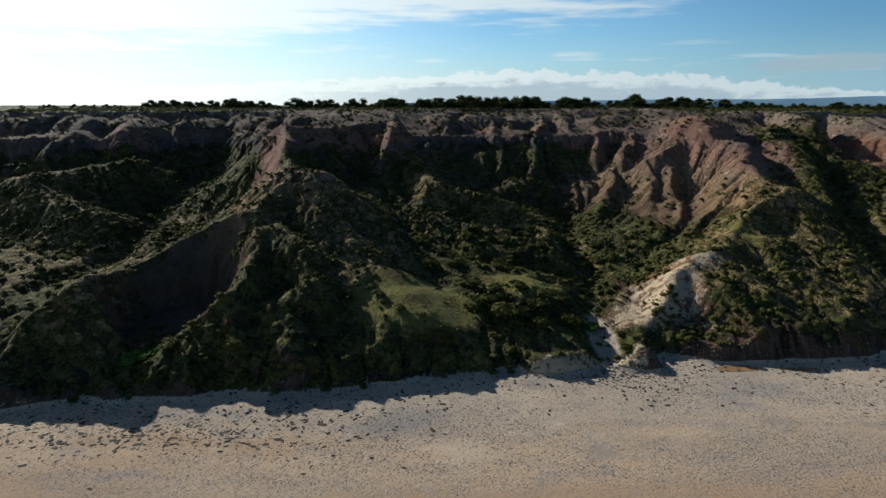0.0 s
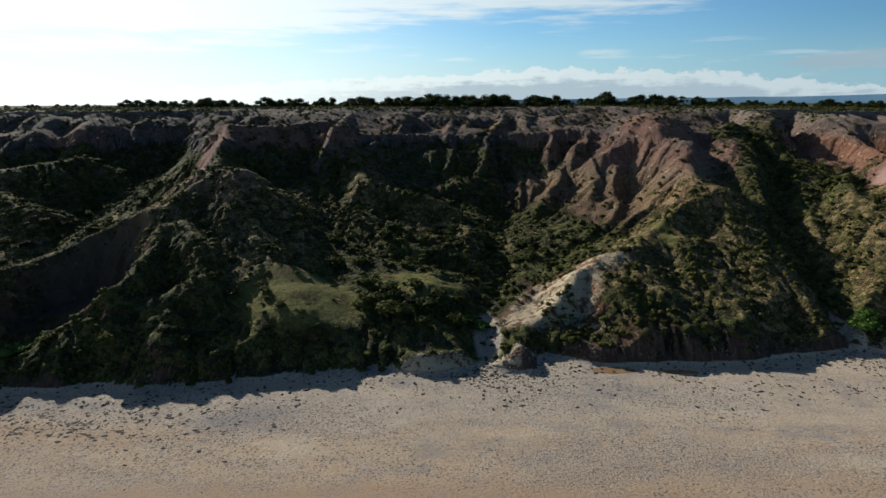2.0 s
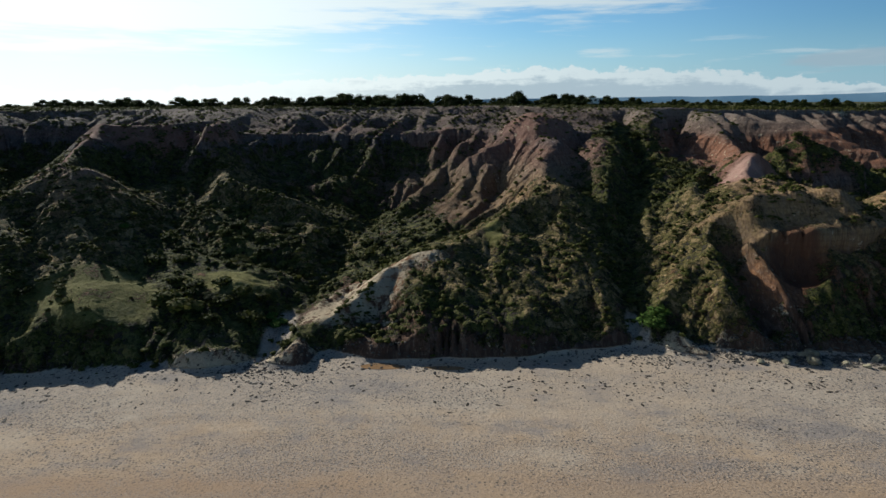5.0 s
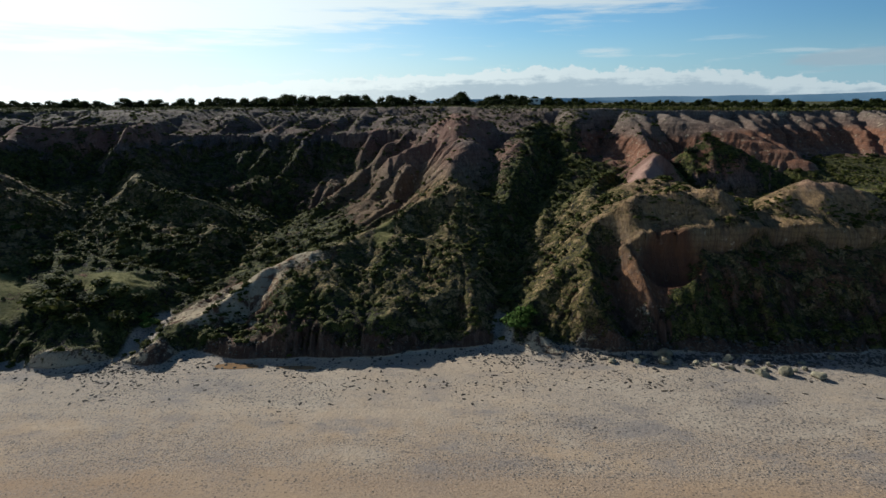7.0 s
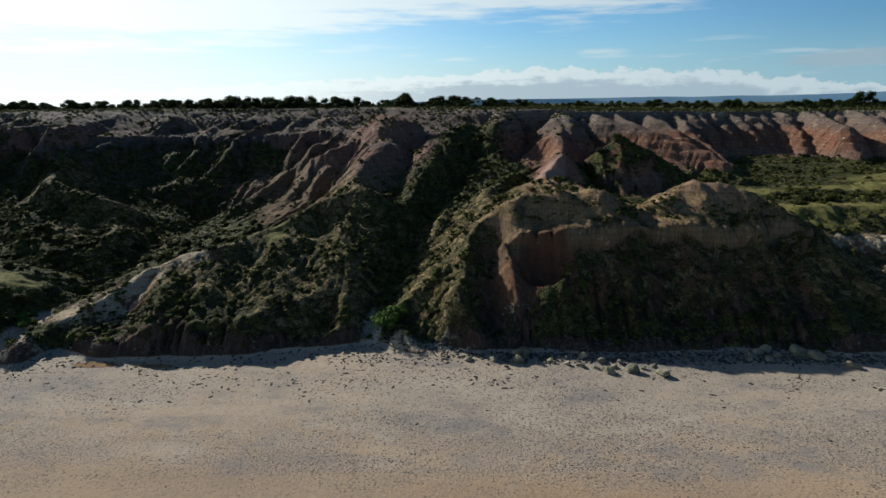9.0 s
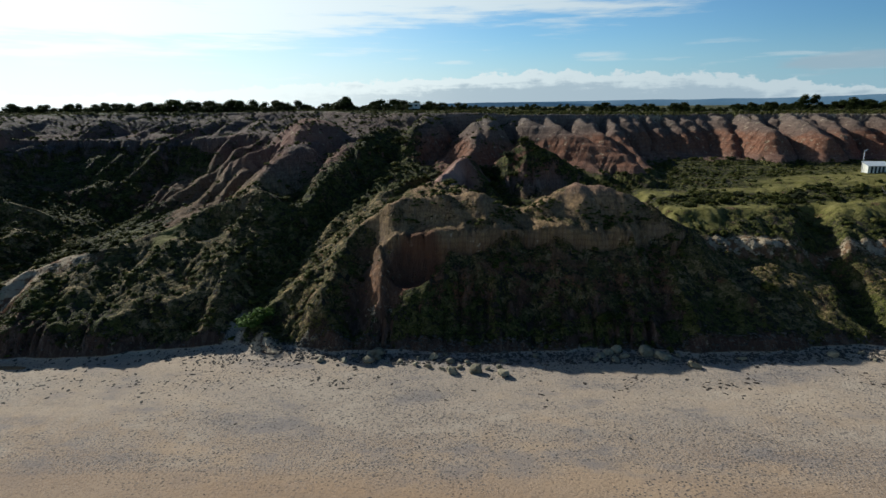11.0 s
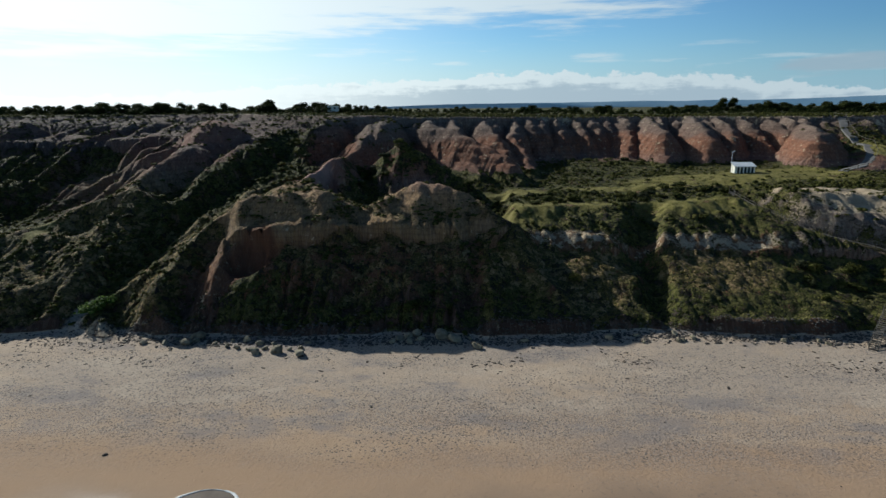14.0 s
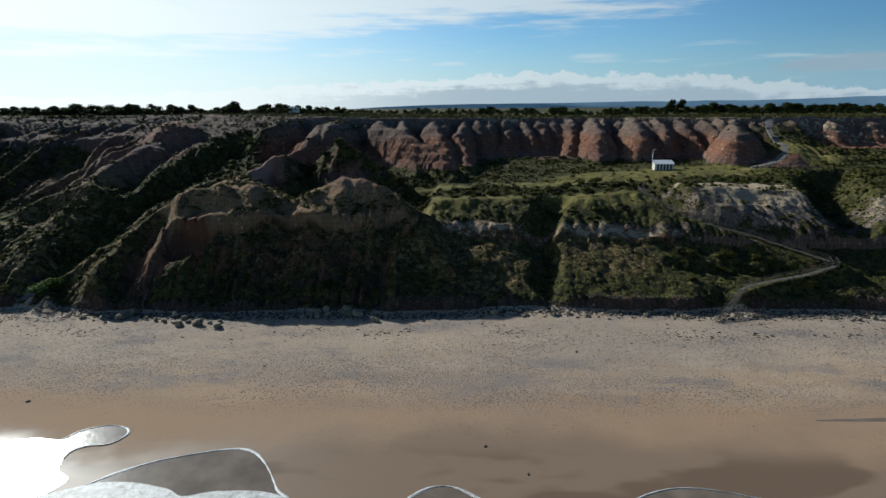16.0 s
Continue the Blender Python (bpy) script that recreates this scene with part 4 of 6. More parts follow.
HEIGHT += 0.8 * flutes * np.clip((MY - back_y - 1) / 4, 0, 1) * np.clip((edge_y - 2 - MY) / 4, 0, 1) * np.clip((26.3 - HEIGHT) / 1.5, 0, 1) * np.clip((128 - MX) / 10, 0.25, 1)
rills = np.abs(smooth_noise(MX * 0.75 + 0.8 * warp_x, MY * 0.16, 62)) + 0.5 * np.abs(smooth_noise(MX * 1.5 + warp_x, MY * 0.3, 63))
HEIGHT += 0.75 * (rills - 0.4) * np.clip((MY - back_y + 14) / 4, 0, 1) * np.clip((HEIGHT - 17.6) / 1.5, 0, 1) * np.clip((26.2 - HEIGHT) / 1.5, 0, 1) * np.clip((MX - 120) / 4, 0, 1) * (MY > 136) * (MY < edge_y)
HEIGHT += (1 - on_land) * 0.05 * fbm(MX * 0.12, MY * 0.3, 3, 51)
HEIGHT += (1 - lumps) * (0.3 * fbm(MX * 0.22, MY * 0.22, 3, 71) + 0.9 * (0.35 - np.abs(smooth_noise(MX * 0.34 + 0.12 * MY, MY * 0.12, 73))) + 0.4 * (0.35 - np.abs(smooth_noise(MX * 0.8 + 0.2 * MY, MY * 0.2, 74)))) * np.clip((HEIGHT - 14.9) / 1.6, 0, 1)
meadow_lawn = np.clip(1.6 * hump(-4, 78, 8, 6), 0, 1)
plain = land(MX, MY) + 0.12 * fbm(MX * 0.3, MY * 0.3, 3, 81)
worn = wear_down(HEIGHT, STEP, 7, 0.028)
HEIGHT = HEIGHT + (worn - HEIGHT) * on_land * (0.15 + 0.85 * off_top) * (1 - 0.6 * np.clip((MX - 138) / 8, 0, 1) * (MY < 112)) * (1 - 0.55 * np.clip((MX - 120) / 8, 0, 1) * (MY > 135)) * (1 - 0.9 * hump(118, 98, 29, 11)) * (1 - 0.6 * np.clip((HEIGHT - 26) / 1.5, 0, 1) * (MX < 125)) * (1 - 0.85 * hump(68, 154, 9, 10))
HEIGHT += calm * on_land * (0.3 + 0.7 * off_top) * (0.09 * fbm(MX * 0.8, MY * 0.8, 2, 83) + 0.1 * fbm(MX * 0.35, MY * 0.35, 2, 84))

HEIGHT = HEIGHT * (1 - meadow_lawn) + plain * meadow_lawn


def ground_z(x, y):
    """Height of the finished ground at one place."""
    u, v = (x - GX[0]) / STEP, (y - GY[0]) / STEP
    if not (0 <= u < len(GX) - 1 and 0 <= v < len(GY) - 1):
        return float(land(np.array([[float(x)]]), np.array([[float(y)]]))[0, 0])
    i, j = int(u), int(v)
    a, c = u - i, v - j
    return float(HEIGHT[j, i] * (1 - a) * (1 - c) + HEIGHT[j, i + 1] * a * (1 - c) + HEIGHT[j + 1, i] * (1 - a) * c + HEIGHT[j + 1, i + 1] * a * c)


# what grows where
slope_y, slope_x = np.gradient(HEIGHT, STEP)
STEEP = np.hypot(slope_x, slope_y)
badland = np.clip((MY - back_y + 4) / 7, 0, 1) * np.clip((edge_y + 1.5 - MY) / 3, 0, 1)
low_west = np.clip((25.8 - HEIGHT + 2.0 * fbm(MX * 0.09, MY * 0.09, 3, 92)) / 3, 0, 1) * np.clip((100 - MX) / 10, 0, 1)
COVER = 0.95 - 0.95 * badland * (1 - 0.82 * low_west)
COVER = np.maximum(COVER, 0.34 * badland * (MX < 125))
COVER *= 1 - 0.95 * np.clip((HEIGHT - 18.2) / 0.8, 0, 1) * (MX > 126) * (MY > np.where(MX > 141, 134, 142)) * (MY < edge_y) * (MX < 255)
COVER *= np.clip((2.2 - STEEP) / 0.9, 0.2 + 0.6 * low_west, 1)
for x, y, rx, ry, amount in ((-37.5, 80, 8, 11, 1), (42, 91.5, 5.5, 4, 0.75), (35.5, 84, 5, 8, 0.75), (33, 86.5, 6, 5, 0.8), (28.5, 81, 4, 5, 0.8), (-25, 103, 10, 9, 0.5), (159, 98.3, 11, 2, 0.8), (188, 98.3, 17, 2, 0.8), (110, 140, 6, 8, 0.5), (43, 75, 7, 3, 0.5), (99, 88, 4.6, 4.8, 1), (95, 84, 3.4, 5.5, 1), (107, 97, 15, 8, 0.7), (132, 101, 12, 9, 0.72), (104, 113, 5, 7, 1), (107.5, 119, 5, 6, 1), (97.4, 83, 2.6, 5, 1), (126, 123, 6, 4, 0.7), (221, 107, 15, 9, 0.8), (223, 117.5, 17, 2.4, 1), (64, 138, 13, 24, 1), (46, 142, 9, 18, 0.6), (50, 122, 6, 10, 0.6), (112, 140, 12, 14, 0.9), (36, 142, 9, 9, 0.6), (-36.5, 122, 3.2, 20, 0.8), (255, 104, 14, 9, 0.8)):
    COVER *= 1 - amount * hump(x, y, rx, ry)
for x, y, rx, ry, amount in ((90, 142, 9, 22, 1.1), (98, 132, 8, 10, 0.9), (86, 122, 8, 12, 0.5), (-84, 118, 12, 12, 0.4), (0, 132, 14, 12, 0.75), (-20, 132, 10, 8, 0.6), (118, 128, 5, 6, 1), (262, 168, 14, 18, 0.9), (12, 96, 16, 10, 1.0), (14, 82, 12, 6, 1.0), (30, 112, 12, 12, 0.8), (-26, 68, 20, 6, 0.95), (-44, 118, 6, 18, 0.7), (-50, 68, 10, 7, 0.9)):
    COVER = np.maximum(COVER, amount * hump(x, y, rx, ry) * np.clip((1.9 - STEEP) / 0.8, 0.2, 1))
hard = np.interp(MX, *RIM)
COVER *= 1 - 0.9 * np.clip(1.4 - np.abs(MY - hard - 0.4) / 0.9, 0, 1) * np.clip((MX - 95) / 2, 0, 1) * np.clip((143 - MX) / 3, 0, 1)
under_band = np.clip((hard + 0.3 - MY) / 0.5, 0, 1) * np.clip((MX - 104) / 3, 0, 1) * np.clip((143 - MX) / 3, 0, 1) * (MY > 79)
COVER = np.maximum(COVER * (1 - 0.6 * under_band), 0.68 * under_band)
COVER = np.where(MY > edge_y + 1.5, np.where(MX > 105, 1.1, 0.85), COVER) * on_land
GRASS = np.zeros_like(MX)
for x, y, rx, ry in ((-4, 78, 9, 7), (12, 86, 7, 4), (55, 100.5, 1.8, 5), (151, 108, 7, 6), (186, 112, 12, 5), (163, 112, 7, 4), (178, 132, 16, 4), (150, 126, 8, 4), (205, 140, 26, 10), (225, 146, 20, 10), (-95, 92, 14, 10), (255, 158, 14, 10)):
    GRASS = np.maximum(GRASS, hump(x, y, rx, ry))
OLIVE = np.zeros_like(MX)
for x, y, rx, ry in ((60, 98, 15, 15), (50, 90, 13, 8), (66, 84, 10, 8), (87, 90, 7, 13), (96, 102, 7, 10), (112, 104, 30, 10), (130, 92, 24, 10), (159, 90, 9, 10), (184, 92, 9, 7), (-20, 98, 9, 12), (-24, 104, 13, 11), (-14, 91, 9, 13), (-12, 110, 10, 12), (-85, 115, 14, 8), (0, 125, 8, 10), (-30, 98, 6, 14), (-50, 108, 10, 8), (-62, 100, 14, 12), (-78, 88, 14, 12), (-45, 72, 8, 6), (14, 112, 8, 8), (24, 106, 5, 12)):
    OLIVE = np.maximum(OLIVE, hump(x, y, rx, ry))
# fallen earth of the scar and red hollow, where shade is painted in
SHADED_EARTH = np.maximum(hump(-37.5, 80, 8.5, 12), hump(102, 87.5, 4.2, 5))
RED = np.zeros_like(MX)
for x, y, rx, ry, amount in ((68, 152, 9, 11, 0.75), (-31, 137, 12, 6, 1.0), (-37, 126, 4, 14, 0.8), (-12, 141, 7, 6, 0.6), (28, 168, 4, 4, 0.7), (44, 165, 4, 4, 0.5), (106, 118, 6, 8, 1.0), (-82, 147, 9, 8, 0.5), (12, 167, 4, 4, 0.5)):
    RED = np.maximum(RED, amount * hump(x, y, rx, ry))
PALE = np.zeros_like(MX)
for x, y, rx, ry, amount in ((44, 91.5, 5, 3.4, 0.66), (38, 86, 5.5, 5.4, 0.66), (34.5, 82, 4.6, 5.4, 0.68), (30.5, 79, 4, 4, 0.7), (33, 86.5, 6, 5, 0.6), (28.5, 81, 4, 4.5, 0.66), (38, 79, 4, 4, 0.4), (42, 82, 4, 3, 0.4), (222, 111, 17, 6, 1.0), (155, 100.5, 10, 3, 0.6), (255, 106, 13, 9, 0.7), (158, 99, 11, 3, 0.6), (187, 99, 17, 3, 0.6), (10, 68, 14, 2.2, 0.9), (-14, 63.5, 14, 1.5, 0.45), (20, 72, 9, 4, 0.9), (82, 77, 5, 3, 0.8), (223, 117.5, 17, 2.2, 1.6), (280, 184, 14, 8, 0.4)):
    PALE = np.maximum(PALE, amount * hump(x, y, rx, ry))
PALE = np.maximum(PALE, 0.8 * np.clip(1 - np.abs(MY - edge_y - 1) / 2.2, 0, 1) * (fbm(MX * 0.08, MY * 0.1, 2, 77) > 0.1))
BEACH = np.where(MY < foot_y - 3, 1.0, np.clip((0.95 - HEIGHT) / 0.5, 0, 1) * (MY < foot_y + 6))
BEACH = np.maximum(BEACH, hump(23, 77, 2.2, 7) * 0.9)
BEACH = np.maximum(BEACH, hump(75.5, 80, 1.6, 4))


# a canopy of low growth gives the slopes a bumpy skin
tufts = np.abs(smooth_noise(MX * 0.62, MY * 0.62, 85)) + 0.6 * np.abs(smooth_noise(MX * 1.15, MY * 1.15, 86))
patchy = np.clip(0.5 + 1.2 * fbm(MX * 0.2, MY * 0.2, 2, 87), 0, 1)
HEIGHT += np.clip(COVER, 0, 1) * on_land * off_top * (1 - np.clip(GRASS * 1.5, 0, 1)) * (1 - 0.85 * OLIVE) * (1 - 0.85 * np.clip((MX - 144) / 6, 0, 1)) * patchy * (0.2 - 0.25 * tufts)

# ground cut level under the walkways
for line in (((201.5, 128, 15.7), (199.6, 124, 14.9), (201, 115, 13.0), (204.5, 106, 11.4), (209, 101.5, 10.2), (214.8, 98, 9.1), (219.5, 94, 7.7), (225.2, 88, 6.2)), ((225.2, 86.6, 5.7), (212, 82, 4.3), (204.8, 79.6, 3.1))):
    d, z, _ = along(MX, MY, line)
    w = np.clip((2.4 if line[0][1] > 100 else 1.3) - d / 1.7, 0, 1)
    HEIGHT = HEIGHT * (1 - w) + (z - 0.15) * w


def spread(start, first, ratio, end):
    """Coordinates beyond the fine part, in growing steps."""
    out, d, v = [], first, start
    while abs(v - start) < abs(end - start):
        v += math.copysign(d, end - start)
        out.append(v)
        d *= ratio
    return out


def build_ground():
    west, east = spread(GX[0], 1.0, 1.3, -3600)[::-1], spread(GX[-1], 1.0, 1.3, 3900)
    south, north = spread(GY[0], 0.5, 1.12, -1500)[::-1], spread(GY[-1], 0.8, 1.25, 4200)
    xs, ys = np.array(west + GX.tolist() + east), np.array(south + GY.tolist() + north)
    X, Y = np.meshgrid(xs, ys)
    Z = land(X, Y)
    inner = np.zeros(X.shape, bool)
    j, i = len(south), len(west)
    block = (slice(j, j + len(GY)), slice(i, i + len(GX)))
    rim = np.minimum(np.minimum(np.clip((MX - GX[0]) / 6, 0, 1), np.clip((GX[-1] - MX) / 6, 0, 1)), np.minimum(np.clip((MY - GY[0]) / 4, 0, 1), np.clip((GY[-1] - MY) / 6, 0, 1)))
    Z[block] = Z[block] * (1 - rim) + HEIGHT * rim
    rim_y = np.interp(X, *RIM) + 0.6 * smooth_noise(X * 0.3, X * 0, 16) + 0.3 * smooth_noise(X * 0.9, X * 0, 18)
    band = np.clip((X - 95) / 3, 0, 1) * np.clip((142 - X) / 4, 0, 1) * np.clip((Y - rim_y - 0.1) / 0.7, 0, 1) * np.clip((rim_y + 2.6 - Y) / 1.6, 0, 1)
    Y = Y - 1.0 * band
    rows, cols = X.shape
    a = np.arange(rows * cols).reshape(rows, cols)
    quads = np.stack((a[:-1, :-1], a[:-1, 1:], a[1:, 1:], a[1:, :-1]), -1).reshape(-1)
    me = bpy.data.meshes.new("ground")
    me.vertices.add(rows * cols)
    me.vertices.foreach_set("co", np.stack((X, Y, Z), -1).ravel().astype(np.float32))
    count = len(quads) // 4
    me.loops.add(len(quads))
    me.loops.foreach_set("vertex_index", quads.astype(np.int32))
    me.polygons.add(count)
    me.polygons.foreach_set("loop_start", np.arange(0, len(quads), 4, dtype=np.int32))
    me.polygons.foreach_set("use_smooth", np.ones(count, bool))
    me.update(calc_edges=True)
    f_y, e_y = table(X, FOOT), table(X, EDGE_Y)
    for name, field, outside in (("cover", COVER, np.where(Y > f_y + 3, 1.3, 0.0)), ("beach", BEACH, np.where(Y < f_y, 1.0, 0.0)), ("pale", PALE, np.zeros_like(X)), ("olive", OLIVE, np.zeros_like(X)), ("fresh", SHADED_EARTH, np.zeros_like(X)), ("red", RED, np.zeros_like(X)), ("grass", GRASS, np.where(Y > e_y + 400, 0.3, 0.0))):
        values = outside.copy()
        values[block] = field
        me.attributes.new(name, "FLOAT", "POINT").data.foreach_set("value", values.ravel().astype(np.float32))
    me.materials.append(EARTH)
    return tagged(new("ground", me), "eroded ochre and grey sea cliffs, green scrub slopes and pinkish sand beach", "cliff", kind="structure")


build_ground()


# ---- plants ----
def leaf_clump(rng, lobes, leaves, size, flat=0.75, up=0.35):
    """Small leaf faces over a group of lobes (x, y, z, radius); returns points and faces."""
    pts, faces = [], []
    for x, y, z, r in lobes:
        for _ in range(max(6, int(leaves * r * r))):
            v = rng.normal(size=3)
            v /= np.linalg.norm(v)
            if v[2] < -0.45:
                v[2] = -v[2]
            p = np.array((x, y, z)) + v * r * (0.72 + 0.33 * rng.random()) * np.array((1, 1, flat))
            n = v + rng.normal(size=3) * 0.55 + np.array((0, 0, up))
            n /= np.linalg.norm(n)
            t = np.cross(n, rng.normal(size=3))
            t /= np.linalg.norm(t)
            b = np.cross(n, t)
            s = size * (0.6 + 0.8 * rng.random())
            k = len(pts)
            pts += [p - t * s, p + b * s * 0.55 - t * s * 0.1, p + t * s, p - b * s * 0.55 + t * s * 0.1]
            faces.append((k, k + 1, k + 2, k + 3))
    return pts, faces


def core(lobes, pts, faces, shrink=0.72, flat=0.75):
    """Dark inner bodies that close the clumps."""
    for x, y, z, r in lobes:
        k, r = len(pts), r * shrink
        pts.append(np.array((x, y, z + r * flat)))
        for ring, (h, w) in enumerate(((0.5, 0.87), (-0.25, 0.95))):
            for i in range(6):
                a = math.pi * (2 * i + ring) / 6
                pts.append(np.array((x + math.cos(a) * r * w, y + math.sin(a) * r * w, z + r * h * flat)))
        for i in range(6):
            j = (i + 1) % 6
            faces.append((k, k + 1 + i, k + 1 + j))
            faces.append((k + 1 + i, k + 7 + i, k + 7 + j, k + 1 + j))


def mesh_of(name, pts, faces, mat, smooth=False):
    me = bpy.data.meshes.new(name)
    me.from_pydata([tuple(map(float, p)) for p in pts], [], faces)
    me.materials.append(mat)
    if smooth:
        me.polygons.foreach_set("use_smooth", np.ones(len(me.polygons), bool))
    return me


def poly_mesh(name, pts, loops, corners):
    """One mesh out of arrays: points, corner indices and corners per face."""
    me = bpy.data.meshes.new(name)
    me.vertices.add(len(pts))
    me.vertices.foreach_set("co", pts.ravel().astype(np.float32))
    me.loops.add(len(loops))
    me.loops.foreach_set("vertex_index", loops.astype(np.int32))
    me.polygons.add(len(corners))
    me.polygons.foreach_set("loop_start", (np.cumsum(corners) - corners).astype(np.int32))
    me.update(calc_edges=True)
    return me


def bush_lobes(seed, count):
    rng = np.random.default_rng(seed)
    lobes = []
    for i in range(count):
        a, d = rng.random() * 6.28, 0.6 * math.sqrt(rng.random()) if i else 0.0
        r = 0.36 + 0.25 * rng.random() if i else 0.58
        lobes.append((math.cos(a) * d, math.sin(a) * d, 0.2 + 0.24 * rng.random(), r))
    return rng, lobes


def bush_parts(seed, leaves, size, count):
    rng, lobes = bush_lobes(seed, count)
    pts, faces = leaf_clump(rng, lobes, leaves, size)
    core(lobes, pts, faces, 0.86)
    return np.array(pts), faces


SMALL = [bush_parts(100 + i, 20, 0.25, 2) for i in range(6)]
clump = 0.5 + 0.5 * fbm(MX * 0.11, MY * 0.11, 3, 91)
GROWTH = np.clip(COVER - 0.08, 0, 1) * np.clip(clump * 1.9 - 0.35, 0.12, 1) * (1 - 0.93 * hump(121, 85, 24, 9)) * (1 - 0.66 * np.clip(OLIVE, 0, 1)) * (1 - 0.5 * hump(88, 92, 8, 14)) * (1 - 0.9 * np.clip(GRASS * 1.3, 0, 1))
GROWTH = np.maximum(GROWTH, 0.9 * np.maximum(np.maximum(hump(8, 106, 20, 16), 0.8 * hump(-60, 108, 16, 14)), 0.8 * hump(28, 112, 10, 14)) * (1 - np.clip(GRASS * 1.6, 0, 1)) * on_land)
GROWTH = np.where(MY > edge_y + 2, np.where(MX > 105, 0.7, 0.32), GROWTH)


DOTS = on_land * (0.06 + OLIVE + 0.25 * badland * (MX < 125) * (HEIGHT > 25) + 1.5 * hump(38, 86, 10, 9)) * (MY < edge_y) * np.clip(0.3 + 1.6 * fbm(MX * 0.25, MY * 0.25, 2, 95), 0, 1) * np.clip((2.0 - STEEP) / 0.8, 0, 1) * (1 - 0.9 * np.clip((MX - 126) / 2, 0, 1) * (HEIGHT > 18.4)) * (1 - 0.9 * np.clip(SHADED_EARTH * 2, 0, 1)) * (1 - 0.85 * np.clip(GRASS * 1.5, 0, 1))


def scatter(rng, count, weight):
    chance = weight.ravel() / weight.sum()
    picks = rng.choice(chance.size, count, p=chance)
    return MX.ravel()[picks] + rng.random(count) * STEP, MY.ravel()[picks] + rng.random(count) * STEP


def low_scrub(count):
    """The countless low shrubs of the slopes, in one body."""
    rng = np.random.default_rng(5)
    all_pts, loops, sizes_of, total = [], [], [], 0
    flat = [np.array([v for f in faces for v in f]) for _, faces in SMALL]
    corners = [np.array([len(f) for f in faces]) for _, faces in SMALL]
    xs, ys = scatter(rng, count, GROWTH)
    sizes = 0.28 + 0.95 * rng.random(count) ** 2.4
    # single dots on the open grass and on the bare knobs
    xd, yd = scatter(rng, 6500, DOTS)
    xs, ys = np.concatenate((xs, xd)), np.concatenate((ys, yd))
    sizes = np.concatenate((sizes, 0.3 + 0.75 * rng.random(6500) ** 1.6))
    sizes = np.where((xs > 146) & (ys < 100), sizes * 0.5, sizes)
    count = len(xs)
    for k in range(count):
        pts, faces = SMALL[k % len(SMALL)]
        a, s = rng.random() * 6.28, sizes[k]
        c, d = math.cos(a) * s, math.sin(a) * s
        all_pts.append(np.stack((pts[:, 0] * c - pts[:, 1] * d + xs[k], pts[:, 0] * d + pts[:, 1] * c + ys[k], pts[:, 2] * s * (0.5 + 0.45 * rng.random()) + ground_z(xs[k], ys[k]) - 0.1), -1))
        loops.append(flat[k % len(SMALL)] + total)
        sizes_of.append(corners[k % len(SMALL)])
        total += len(pts)
    me = poly_mesh("scrub", np.concatenate(all_pts), np.concatenate(loops), np.concatenate(sizes_of))
    me.materials.append(SCRUB)
    return tagged(new("scrub", me), "low dark green coastal scrub scattered over the slopes", "shrubs", kind="stuff")


low_scrub(31000)


def part(name, me, parent, label=""):
    ob = new(name, me)
    ob.parent = parent
    return tagged(ob, label) if label else ob


def stems(rng, count, spread_, height):
    """A few bent woody stems rising from one foot."""
    pts, faces = [], []
    for _ in range(count):
        a = rng.random() * 6.28
        line = [np.array((0, 0, -0.15)), np.array((math.cos(a) * spread_ * 0.4, math.sin(a) * spread_ * 0.4, height * 0.45)), np.array((math.cos(a) * spread_, math.sin(a) * spread_, height))]
        tube(pts, faces, line, [0.06 * height + 0.02, 0.045 * height + 0.012, 0.015 * height + 0.006], 5)
    return pts, faces


def tube(pts, faces, line, radii, sides=6):
    """Appends a tapered tube along a line."""
    start = len(pts)
    for k, (p, r) in enumerate(zip(line, radii)):
        d = line[min(k + 1, len(line) - 1)] - line[max(k - 1, 0)]
        d = d / np.linalg.norm(d)
        u = np.cross(d, (0.31, 0.17, 0.93) if abs(d[2]) < 0.9 else (1.0, 0.1, 0.0))
        u /= np.linalg.norm(u)
        v = np.cross(d, u)
        for i in range(sides):
            a = 2 * math.pi * i / sides
            pts.append(p + (u * math.cos(a) + v * math.sin(a)) * r)
    for k in range(len(line) - 1):
        for i in range(sides):
            a, b = start + k * sides + i, start + k * sides + (i + 1) % sides
            faces.append((a, b, b + sides, a + sides))
    faces.append(tuple(start + i for i in range(sides))[::-1])
    faces.append(tuple(start + (len(line) - 1) * sides + i for i in range(sides)))


def shrub(seed, mat, label, lobes=6, leaves=75, size=0.13):
    rng, parts = bush_lobes(seed, lobes)
    pts, faces = leaf_clump(rng, parts, leaves, size)
    core(parts, pts, faces)
    ob = tagged(new("shrub"), label, "shrub", "shrubs on the slopes")
    part("foliage", mesh_of("foliage", pts, faces, mat), ob)
    part("stems", mesh_of("stems", *stems(rng, 4, 0.35, 0.4), BARK), ob)
    return ob


